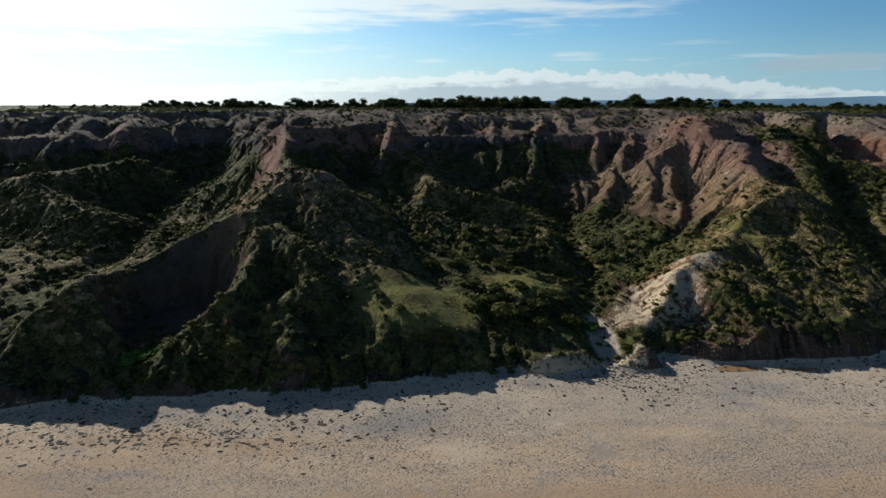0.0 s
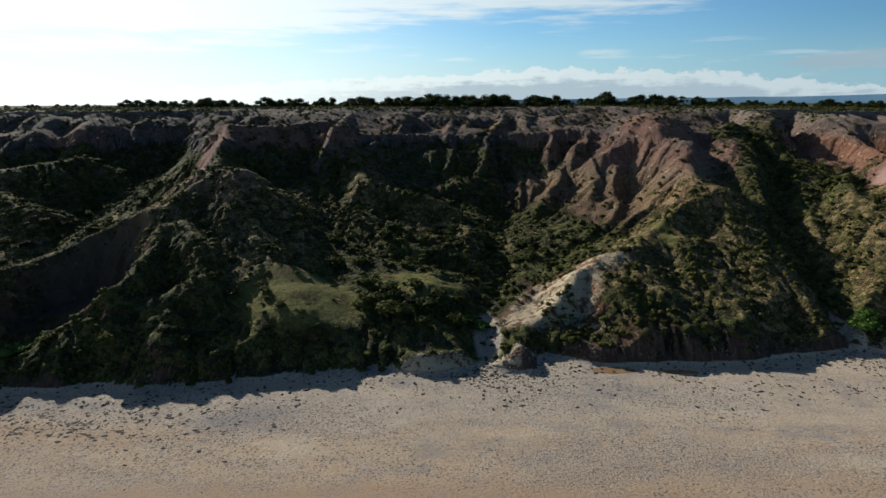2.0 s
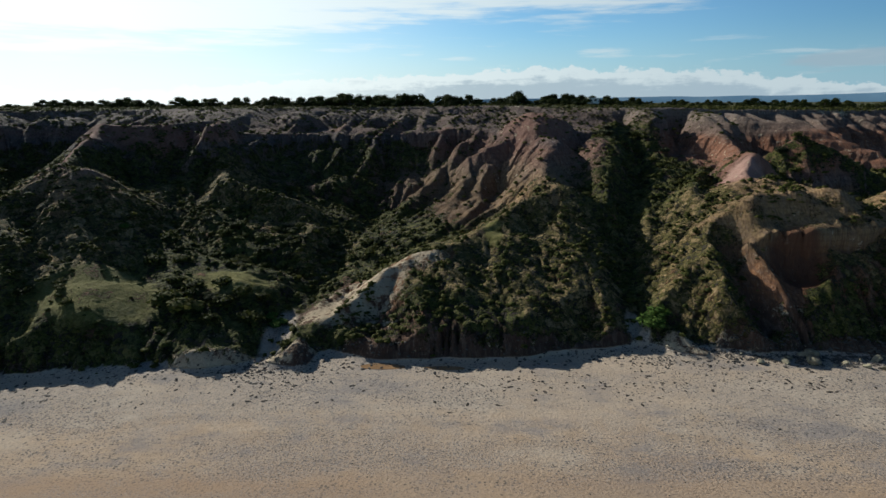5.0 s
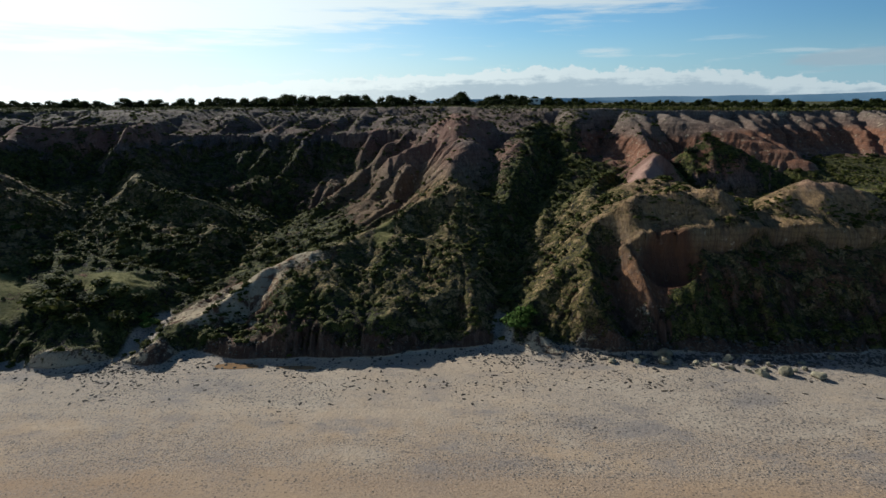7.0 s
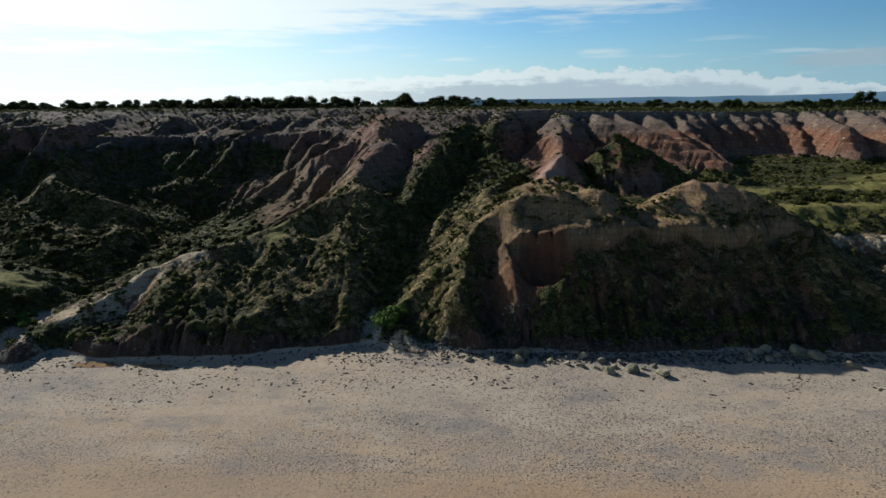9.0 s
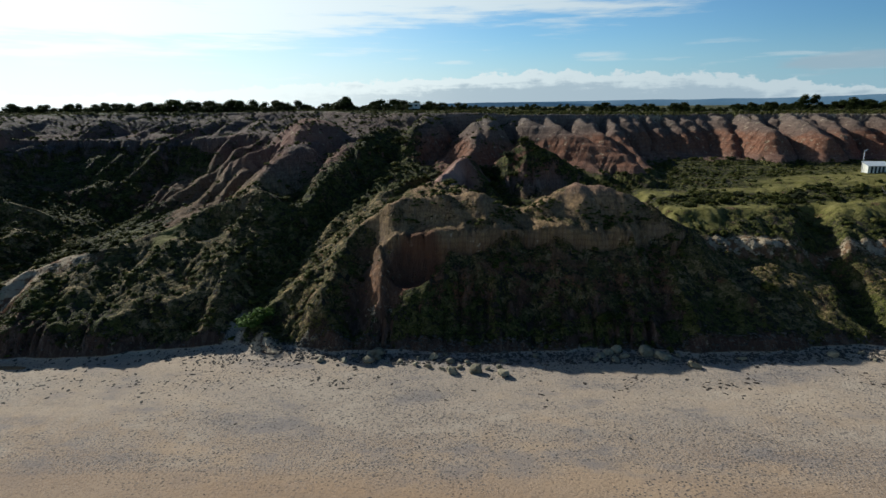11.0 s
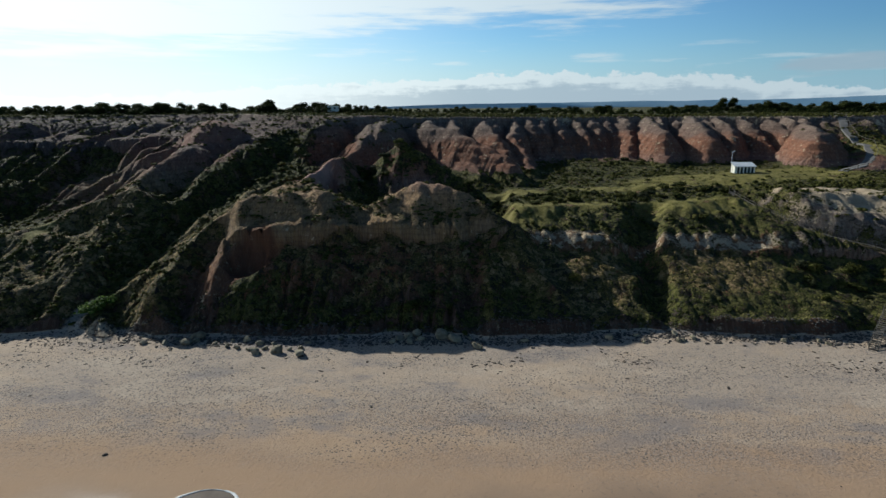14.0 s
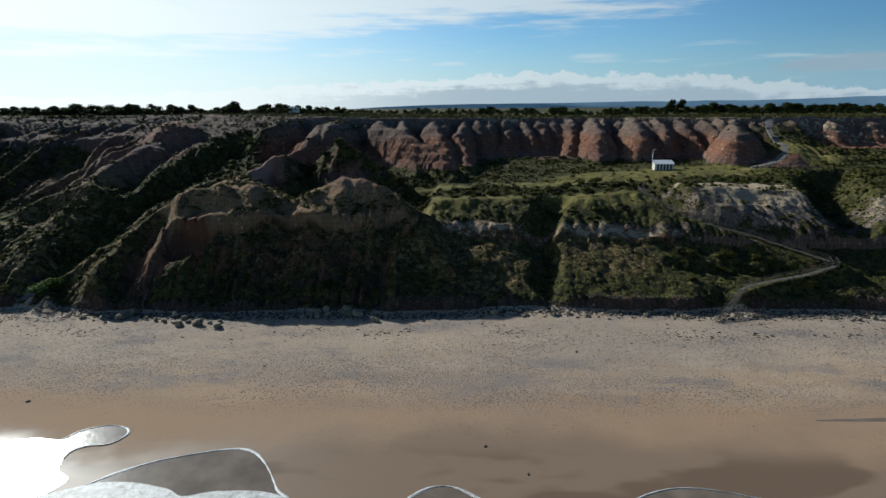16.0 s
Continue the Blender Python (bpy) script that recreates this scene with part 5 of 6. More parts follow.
def shrubs():
    kinds = [shrub(300 + i, SCRUB, "rounded dark green coastal shrub on the slope") for i in range(4)]
    kinds += [shrub(310 + i, GREY_LEAF, "grey-green saltbush shrub on the slope") for i in range(2)]
    fresh = shrub(320, FRESH_LEAF, "bright fresh green shrub in the gully")
    rng = np.random.default_rng(8)
    # those that stand out: place and size
    marked = ((-39, 66.5, 1.9), (-37, 68, 1.4), (77.3, 80.5, 2.5), (79, 81.5, 2.0), (78, 79.2, 1.8), (22, 79.5, 1.6), (20.5, 81, 1.2))
    for x, y, s in marked:
        copy_thing(fresh, pose(x, y, ground_z(x, y) - 0.05, 0, 0, 360 * rng.random()) @ Matrix.Diagonal((1, 1, 1, 1))).scale = (s, s, s * 0.9)
    grown = ((6, 79, 3.0), (10, 77.5, 3.2), (13.5, 80, 2.6), (8, 83, 2.4), (16, 83, 2.2), (4, 84.5, 2.0), (18.5, 78, 2.2), (12, 84.5, 2.2), (-2, 90, 2.2), (2, 92, 2.0), (25.5, 72.6, 1.3), (46, 92.5, 1.3), (-17, 78, 1.8), (-9, 77.2, 1.3), (-10.5, 79, 1.2), (-6, 73.8, 1.3), (107, 108.5, 2.0), (186, 128, 2.0), (190, 130, 2.2), (182, 126, 1.9), (194, 127, 1.8), (201, 122, 2.0), (204, 119, 1.4), (207, 113, 1.0))
    for k, (x, y, s) in enumerate(grown):
        copy_thing(kinds[k % 4], pose(x, y, ground_z(x, y) - 0.1, 0, 0, 360 * rng.random())).scale = (s, s, s * (0.75 + 0.25 * rng.random()))
    near = 0.35 * GROWTH * (MY < back_y + 6) * (MY > foot_y + 3)
    for x, y, rx, ry, dense in ((212, 87, 15, 6, 4), (9, 101, 13, 9, 4), (12, 82, 9, 6, 3), (94, 134, 7, 13, 3), (88, 150, 6, 14, 3), (30, 108, 8, 12, 2), (240, 118, 8, 14, 2), (170, 119, 22, 7, 3), (118, 127, 6, 7, 3), (-57, 112, 9, 12, 3), (-26, 68, 16, 4, 3), (190, 128, 10, 6, 3)):
        near = near + dense * hump(x, y, rx, ry) * on_land * (MY > foot_y + 2) * (GRASS < 0.4)
    xs, ys = scatter(rng, 330, near)
    for k, (x, y) in enumerate(zip(xs.tolist(), ys.tolist())):
        s = 0.9 + 1.2 * rng.random() ** 1.6
        copy_thing(kinds[k % 6], pose(x, y, ground_z(x, y) - 0.1, 0, 0, 360 * rng.random())).scale = (s, s, s * (0.7 + 0.3 * rng.random()))
    for k, ob in enumerate(kinds + [fresh]):
        x, y = (-52 + 7 * k, 108 - 2 * k)
        ob.location = (x, y, ground_z(x, y) - 0.1)


shrubs()


def tree(seed, wide, tall, bare=0.16):
    """A low spreading coastal tree: bent trunk, limbs, crown of leaf clumps."""
    rng = np.random.default_rng(seed)
    ob = tagged(new("tree"), "dark green spreading coastal tree on the cliff top", "tree", "trees on the cliff top")
    lobes, pts, faces = [], [], []
    lean = rng.normal(size=2) * 0.25
    fork = np.array((lean[0], lean[1], tall * bare))
    drop = 0.3 if bare > 0.5 else 0.0
    tube(pts, faces, [np.array((0, 0, -0.2)), fork * 0.5 + rng.normal(size=3) * 0.05, fork], [0.2, 0.16, 0.13], 7)
    for i in range(9):
        a = 6.28 * (i + 0.6 * rng.random()) / 9
        d = wide * (0.25 + 0.3 * rng.random()) if i < 6 else wide * 0.12
        h = tall * (0.1 + 0.26 * rng.random()) if i < 6 else tall * (0.5 + 0.16 * rng.random())
        tip = np.array((fork[0] + math.cos(a) * d, fork[1] + math.sin(a) * d, h + drop * tall))
        lobes.append((*tip, (0.24 + 0.1 * rng.random()) * tall + 0.06 * wide))
        tube(pts, faces, [fork, (fork + tip) / 2 + rng.normal(size=3) * 0.12, tip], [0.1, 0.07, 0.03], 5)
    part("trunk", mesh_of("trunk", pts, faces, BARK), ob)
    pts, faces = leaf_clump(rng, lobes, 58, 0.2, 0.8)
    core(lobes, pts, faces, 0.7, 0.8)
    part("crown", mesh_of("crown", pts, faces, DARK_LEAF), ob)
    return ob


def trees():
    rng = np.random.default_rng(12)
    kinds = [tree(400 + i, 5.0 + 0.6 * (i % 3), 3.4 + 0.25 * (i % 2)) for i in range(6)]
    pole_tree = tree(420, 2.4, 5.2, 0.72)
    # stretches of the cliff top that carry trees: from, to, how far back, how tall
    stands = ((-104, -87, 205, 0.8), (-87, -77, 206, 0.85), (-77, -67, 207, 0.95), (-66, -60, 206, 0.8), (-52, -38, 205, 1.0), (-33, -27, 206, 0.95), (-24, -14, 205, 1.0), (-10, 11, 204, 1.1), (11, 35, 204, 1.12), (39, 51, 205, 1.0), (51, 55, 206, 0.7), (58, 63, 206, 0.75), (64, 71, 205, 1.25), (75, 81, 206, 1.0), (83, 94, 206, 1.1), (95, 104, 208, 1.0), (106, 111, 208, 0.8), (134, 141, 250, 0.7), (148, 153, 250, 0.8), (155, 159, 250, 0.75), (162, 169, 250, 0.95), (171, 173, 250, 0.7), (177, 182, 250, 0.95), (183, 188, 250, 0.9), (195, 203, 250, 1.0))
    more = ((206, 210, 250, 0.9), (219, 232, 248, 0.8), (233, 243, 248, 1.0), (244, 259, 250, 0.9), (259, 270, 246, 1.2), (271, 285, 248, 1.0), (285, 307, 246, 1.25), (307, 330, 248, 1.1), (330, 380, 260, 1.0), (-150, -112, 212, 0.4), (108, 335, 226, 0.5), (-60, 108, 202, 0.42))
    used = set()
    for x0, x1, y, s in stands + more:
        x = x0 + 1.5
        while x < x1:
            k = int(rng.integers(6))
            yy, size = y + rng.normal() * 2.2, s * (0.8 + 0.35 * rng.random())
            m = pose(x, yy, ground_z(x, yy) - 0.05, 0, 0, 360 * rng.random())
            if k in used:
                copy_thing(kinds[k], m).scale = (size, size, size)
            else:
                used.add(k)
                kinds[k].matrix_basis = m
                kinds[k].scale = (size, size, size)
            x += 1.9 * (0.75 + 0.5 * rng.random()) * (1.5 if s < 0.6 else 1.0)
    for k, x in enumerate((250.4, 254.5)):
        m = pose(x, 250, ground_z(x, 250) - 0.05, 0, 0, 40 * k)
        if k:
            copy_thing(pole_tree, m)
        else:
            pole_tree.matrix_basis = m
    for k in set(range(6)) - used:
        kinds[k].matrix_basis = pose(-140 + 8 * k, 214, ground_z(-140 + 8 * k, 214))


trees()


# ---- far hills ----
def far_hills(name, distance, a0, a1, rise, seed, label):
    """A long low ridge on the skyline, between two bearings in degrees right of straight ahead."""
    n = 160
    a = np.radians(np.linspace(a0, a1, n))
    t = np.linspace(0, 1, n)
    top = 32 + rise * (0.35 + 0.65 * np.clip(t * 1.6, 0, 1)) * np.clip(t * 12, 0, 1) + rise * 0.22 * fbm(t * 6, t * 0, 4, seed) + rise * 0.5 * t
    pts, faces = [], []
    for k in range(n):
        s, c = math.sin(a[k]), math.cos(a[k])
        for d, z in ((0, -20.0), (60, top[k]), (500, -20.0)):
            pts.append((100 + s * (distance + d), c * (distance + d), z))
    for k in range(n - 1):
        for i in (0, 1):
            v = 3 * k + i
            faces.append((v, v + 3, v + 4, v + 1))
    return tagged(new(name, mesh_of(name, pts, faces, HAZE, True)), label, "hills", kind="structure")


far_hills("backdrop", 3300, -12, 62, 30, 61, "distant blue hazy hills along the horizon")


# ---- foot of the cliff ----
def stone_mesh(name, seed, mat, flat=0.7, cuts=2):
    """A broken, rounded rock about a metre across."""
    rng = random.Random(seed)
    bm = bmesh.new()
    bmesh.ops.create_icosphere(bm, subdivisions=cuts, radius=0.5)
    harsh = 0.26 if cuts > 1 else 0.33
    off = Vector((rng.random() * 50, rng.random() * 50, rng.random() * 50))
    planes = [Vector((rng.gauss(0, 1), rng.gauss(0, 1), rng.gauss(0, 0.7))).normalized() for _ in range(7)]
    for v in bm.verts:
        p = v.co.copy()
        for q in planes:
            over = p.dot(q) - (harsh + 0.1 * abs(q.x))
            if over > 0:
                p -= q * over * 0.97
        p *= 1 + 0.2 * noise.noise(v.co * 2.2 + off) + 0.12 * noise.noise(v.co * 6 + off)
        v.co = Vector((p.x * 1.15, p.y, p.z * flat))
    me = bpy.data.meshes.new(name)
    bm.to_mesh(me)
    bm.free()
    me.materials.append(mat)
    return me


def boulders():
    meshes = [stone_mesh("boulder", 700 + i, STONE, 0.75, 3) for i in range(6)]
    rng = np.random.default_rng(31)
    marked = ((108.3, 69.5, 1.7), (111.5, 69.8, 1.9), (115, 69.1, 1.8), (105.5, 73.5, 1.4), (108, 72.3, 1.2), (96.7, 72.6, 1.9), (97.5, 74.5, 2.2), (130.3, 75.6, 1.5), (129, 74.6, 1.3), (130.6, 73.4, 1.3), (127.9, 73.6, 1.1), (132.2, 74.6, 1.2), (131.3, 76.2, 1.6), (135.5, 75.4, 2.4), (137.3, 74.6, 2.3), (140.7, 71.9, 1.7), (161.2, 75.6, 1.7), (110.4, 72, 1.0), (105.1, 71, 1.0), (114.6, 71.2, 0.9), (109.2, 70.9, 0.9), (106.9, 70.4, 0.8), (113, 70.7, 0.8), (101, 72.6, 0.9))
    spots = list(marked)
    for _ in range(46):
        x = 86 + 205 * rng.random()
        spots.append((x, float(table(np.array(x), FOOT)) - 0.2 - 3.4 * rng.random() ** 1.5, 0.45 + 0.7 * rng.random()))
    for k, (x, y, s) in enumerate(spots):
        ob = tagged(new("boulder", meshes[k % 6]), "weathered grey-brown boulder fallen on the sand at the cliff foot", "boulder", "boulders at the cliff foot")
        ob.matrix_basis = pose(x, y, ground_z(x, y) + 0.16 * s, 20 * rng.normal(), 20 * rng.normal(), 360 * rng.random())
        ob.scale = (s, s, s * 0.9)


boulders()


def strewn(name, pieces, label, category, mat, seeds, flat, cuts=1):
    """Many small pieces (x, y, size, stretch, turn) in one body."""
    source = []
    for seed in seeds:
        me = stone_mesh(name, seed, mat, flat, cuts)
        source.append((np.array([v.co for v in me.vertices]), [tuple(p.vertices) for p in me.polygons]))
        bpy.data.meshes.remove(me)
    all_pts, all_faces, total = [], [], 0
    for k, (x, y, s, stretch, turn) in enumerate(pieces):
        pts, faces = source[k % len(source)]
        c, d = math.cos(turn) * s, math.sin(turn) * s
        px, py = pts[:, 0] * stretch, pts[:, 1]
        all_pts.append(np.stack((px * c - py * d + x, px * d + py * c + y, pts[:, 2] * s + ground_z(x, y) + 0.1 * s * flat), -1))
        all_faces += [tuple(v + total for v in f) for f in faces]
        total += len(pts)
    me = bpy.data.meshes.new(name)
    me.from_pydata(np.concatenate(all_pts).tolist(), [], all_faces)
    me.materials.append(mat)
    return tagged(new(name, me), label, category, kind="stuff")


def litter():
    rng = np.random.default_rng(44)
    stones = []
    for _ in range(6500):
        x = -60 + 350 * rng.random()
        if 30 < x < 80 and rng.random() < 0.4 or x < 18 and rng.random() < 0.75:
            continue
        y = float(table(np.array(x), FOOT)) + 1.8 - 5.0 * rng.random() ** 1.5
        stones.append((x, y, 0.12 + 0.4 * rng.random() ** 2.5, 1 + 0.4 * rng.random(), 6.28 * rng.random()))
    for _ in range(5200):  # dark belt under the mound and the terrace
        x = 86 + 205 * rng.random()
        stones.append((x, float(table(np.array(x), FOOT)) - 0.9 + 1.25 * rng.normal(), 0.13 + 0.5 * rng.random() ** 2.6, 1.2, 6.28 * rng.random()))
    for _ in range(700):  # fan of cobbles at the gully mouths
        cx, cy = ((25, 67.5), (77, 72.5))[int(rng.random() < 0.5)]
        stones.append((cx + 4.5 * rng.normal(), cy + 1.8 * rng.normal(), 0.1 + 0.25 * rng.random() ** 2, 1.2, 6.28 * rng.random()))
    for _ in range(900):  # strays on the open sand
        x = -60 + 340 * rng.random()
        stones.append((x, 40 + 32 * rng.random(), 0.05 + 0.13 * rng.random() ** 3, 1.2, 6.28 * rng.random()))
    stones += [(101.3, 44.7, 0.5, 1.3, 0.4), (127.6, 54.9, 0.35, 1.4, 2.0), (157.9, 36.4, 0.4, 1.2, 1), (162, 31.8, 0.3, 1.4, 1.4)]
    strewn("rubble", stones, "broken stones and cobbles strewn along the cliff foot", "stones", DARK_STONE, range(800, 806), 0.6)
    weed = []
    tide = ((-60, 51), (-43, 52.5), (-24, 55), (-10, 58.5), (20, 62), (47, 66.5), (70, 64.5), (90, 67.5), (110, 67), (135, 67), (165, 68.5), (190, 66), (210, 67.5), (290, 69))
    for _ in range(3600):
        x = -60 + 345 * rng.random()
        if smooth_noise(np.array(x * 0.16), np.array(2.0), 8) < -0.25 and rng.random() < 0.85:
            continue
        spread_ = 1.1 if rng.random() < 0.6 else 3.2
        y = float(table(np.array(x), tide)) + spread_ * rng.normal() + 1.2 * float(smooth_noise(np.array(x * 0.3), np.array(5.0), 2))
        weed.append((x, min(y, float(table(np.array(x), FOOT)) - 0.3), 0.07 + 0.42 * rng.random() ** 3.2, 1.0 + 1.2 * rng.random(), 0.9 * rng.normal()))
    for _ in range(900):  # thicker heap at the western end
        weed.append((-32 + 13 * rng.normal(), 54.3 + 2.2 * rng.normal(), 0.1 + 0.38 * rng.random() ** 2.4, 1.2 + 0.8 * rng.random(), 0.8 * rng.normal()))
    strewn("seaweed_wrack", weed, "dark dried seaweed strewn along the tide line", "seaweed", WEED, range(820, 826), 0.28)


litter()


def patch(name, outline, lift, mat, label, category, kind=""):
    """A thin sheet that follows the ground inside a smooth closed outline of (x, y)."""
    ring = []
    n = len(outline)
    for k in range(n):
        p0, p1, p2, p3 = (np.array(outline[(k + j) % n], float) for j in (-1, 0, 1, 2))
        for s in (0, 0.2, 0.4, 0.6, 0.8):
            ring.append(0.5 * (2 * p1 + (p2 - p0) * s + (2 * p0 - 5 * p1 + 4 * p2 - p3) * s * s + (3 * p1 - p0 - 3 * p2 + p3) * s ** 3))
    bm = bmesh.new()
    vs = [bm.verts.new((p[0], p[1], ground_z(p[0], p[1]) + lift)) for p in ring]
    edges = [bm.edges.new((vs[k], vs[(k + 1) % len(vs)])) for k in range(len(vs))]
    bmesh.ops.triangle_fill(bm, edges=edges, use_beauty=True)
    for _ in range(2):
        bmesh.ops.subdivide_edges(bm, edges=bm.edges, cuts=1, use_grid_fill=True)
    bmesh.ops.triangulate(bm, faces=bm.faces)
    for v in bm.verts:
        v.co.z = ground_z(v.co.x, v.co.y) + lift
    bmesh.ops.recalc_face_normals(bm, faces=bm.faces)
    for f in bm.faces:
        if f.normal.z < 0:
            f.normal_flip()
    me = bpy.data.meshes.new(name)
    bm.to_mesh(me)
    bm.free()
    me.materials.append(mat)
    return tagged(new(name, me), label, category, kind=kind), ring


def foam_line(ring, width, parent, lift=0.04):
    """A ragged rim of foam along part of a sheet's outline."""
    pts, faces = [], []
    for k, p in enumerate(ring):
        a, b = ring[max(k - 1, 0)], ring[min(k + 1, len(ring) - 1)]
        d = (b - a) / max(np.linalg.norm(b - a), 1e-6)
        w = width * (0.6 + 0.5 * abs(math.sin(k * 1.7)) + 0.4 * math.sin(k * 0.43))
        for s, h in ((-0.5, 0.0), (-0.2, 0.05), (0.25, 0.04), (0.5, 0.0)):
            x, y = p[0] - d[1] * w * s, p[1] + d[0] * w * s
            pts.append((x, y, ground_z(x, y) + lift + h))
    for k in range(len(ring) - 1):
        for i in range(3):
            v = 4 * k + i
            faces.append((v, v + 1, v + 5, v + 4))
    return part("foam", mesh_of("foam", pts, faces, FOAM, True), parent, "white foam rim")


def shore():
    sea = bpy.data.meshes.new("water")
    sea.from_pydata([(-3600, -1500, -0.36), (3900, -1500, -0.36), (3900, 31, -0.36), (-3600, 31, -0.36)], [], [(0, 1, 2, 3)])
    sea.materials.append(WATER)
    tagged(new("water", sea), "shallow brownish sea water at the beach edge", "water", kind="structure")
    lobe, ring = patch("wash", ((70, 24), (70, 37.5), (80, 37.9), (89, 36.5), (95, 37.4), (102, 36.1), (108, 36.9), (111, 36.7), (112.2, 38.4), (114.4, 39.5), (116.8, 39.2), (117.9, 37.9), (117, 36), (114.6, 35.5), (113.6, 34.2), (114.4, 31.6), (116.5, 29.6), (112, 26), (90, 24)), 0.03, WATER, "thin sheet of sea water shining on wet sand", "water", "structure")
    foam_line(ring[35:73], 0.24, lobe)
    lobe, ring = patch("wash", ((112, 25), (118, 28.6), (120.6, 31), (124, 33.2), (130, 35.2), (133, 35), (135.4, 32.6), (137.6, 29), (138.6, 27), (130, 24)), 0.03, WATER, "thin sheet of sea water sliding back over wet sand", "water", "structure")
    foam_line(ring[6:42], 0.28, lobe)
    lobe, ring = patch("wash", ((112, 24), (118, 28.9), (122.5, 29.7), (127, 28.8), (129, 27.8), (132, 28.6), (137, 28.5), (139, 26.5), (130, 22)), 0.06, FOAM, "crinkled white foam of a breaking wavelet", "foam")
    lobe, ring = patch("wash", ((148.5, 25), (150.2, 27.7), (152, 29.4), (154, 29.8), (156, 28.8), (157.8, 26.6), (154, 24)), 0.03, WATER, "thin round tongue of sea water on wet sand", "water", "structure")
    foam_line(ring[3:30], 0.3, lobe)
    lobe, ring = patch("wash", ((168, 25), (171.5, 28.3), (176, 30), (181, 29.3), (186, 27), (178, 24)), 0.03, WATER, "thin tongue of sea water on wet sand", "water", "structure")
    foam_line(ring[3:26], 0.16, lobe)
    patch("puddle", ((196, 42.2), (201, 42.7), (208, 43.1), (220, 43.9), (221, 43.4), (209, 42.5), (202, 42.2)), 0.03, WATER, "shallow grey pool lying on the wet sand", "puddle")
    patch("puddle", ((36.4, 69.6), (38.5, 70.4), (41.6, 70), (42.2, 69.2), (39.5, 68.7), (37, 68.9)), 0.03, MUD, "shallow muddy brown pool at the cliff foot", "puddle")
    patch("puddle", ((44.6, 69.5), (47, 69.9), (49.6, 69.8), (50, 69.1), (47, 68.9)), 0.03, MUD, "shallow muddy brown pool at the cliff foot", "puddle")


shore()


# ---- built things ----
def box(pts, faces, x0, y0, z0, x1, y1, z1):
    k = len(pts)
    pts += [(x0, y0, z0), (x1, y0, z0), (x1, y1, z0), (x0, y1, z0), (x0, y0, z1), (x1, y0, z1), (x1, y1, z1), (x0, y1, z1)]
    faces += [(k, k + 3, k + 2, k + 1), (k + 4, k + 5, k + 6, k + 7), (k, k + 1, k + 5, k + 4), (k + 1, k + 2, k + 6, k + 5), (k + 2, k + 3, k + 7, k + 6), (k + 3, k, k + 4, k + 7)]


def block(name, mat, parent, *corners, label=""):
    pts, faces = [], []
    box(pts, faces, *corners)
    me = bpy.data.meshes.new(name)
    bm = bmesh.new()
    vs = [bm.verts.new(p) for p in pts]
    for f in faces:
        bm.faces.new([vs[i] for i in f])
    small = min(corners[3] - corners[0], corners[4] - corners[1], corners[5] - corners[2])
    bmesh.ops.bevel(bm, geom=bm.edges, offset=min(0.02, small * 0.2), segments=1, affect="EDGES")
    bm.to_mesh(me)
    bm.free()
    me.materials.append(mat)
    return part(name, me, parent, label)


def beach_hut(x, y, turn):
    hut = tagged(new("hut"), "small cream hut with dark doors and a pale sloping metal roof", "hut")
    w, d, h = 6.0, 3.4, 2.0
    block("wall", WHITE_WALL, hut, -w / 2, 0.06, 0, w / 2, 0.2, h)
    block("wall", WHITE_WALL, hut, -w / 2, d - 0.2, 0, w / 2, d, h + 0.8)
    for s in (-1, 1):
        pts = [(s * w / 2, 0.06, 0), (s * w / 2, d, 0), (s * w / 2, d, h + 0.8), (s * w / 2, 0.06, h)]
        pts += [(p[0] - s * 0.14, p[1], p[2]) for p in pts]
        faces = [(0, 1, 2, 3), (7, 6, 5, 4), (0, 4, 5, 1), (1, 5, 6, 2), (2, 6, 7, 3), (3, 7, 4, 0)]
        part("wall", mesh_of("wall", pts, faces, WHITE_WALL), hut)
    # sloping sheet roof with ribs
    pts, faces = [], []
    n = 40
    for k in range(n + 1):
        u = -w / 2 - 0.25 + (w + 0.5) * k / n
        lift = 0.03 if k % 4 == 0 else 0.0
        for yy, zz in ((-0.25, h - 0.02), (d + 0.25, h + 0.92)):
            pts += [(u, yy, zz + 0.1 + lift), (u, yy, zz)]
    for k in range(n):
        a = 4 * k
        faces += [(a, a + 4, a + 6, a + 2), (a + 1, a + 3, a + 7, a + 5), (a, a + 1, a + 5, a + 4), (a + 2, a + 6, a + 7, a + 3)]
    part("roof", mesh_of("roof", pts, faces, ROOF_METAL), hut, "pale ribbed metal roof")
    for k in range(5):
        u = -1.95 + 1.05 * k
        door = block("door", DARK_PAINT, hut, u - 0.29, 0.0, 0.05, u + 0.29, 0.08, 1.85, label="narrow dark door")
        block("handle", STEEL, door, u + 0.18, -0.04, 0.9, u + 0.23, 0.0, 1.05)
    hut.matrix_basis = pose(x, y, ground_z(x, y) - 0.1, 0, 0, turn)
    hut.scale = (0.85, 0.85, 0.9)
    return hut


beach_hut(213.1, 147.0, -4)


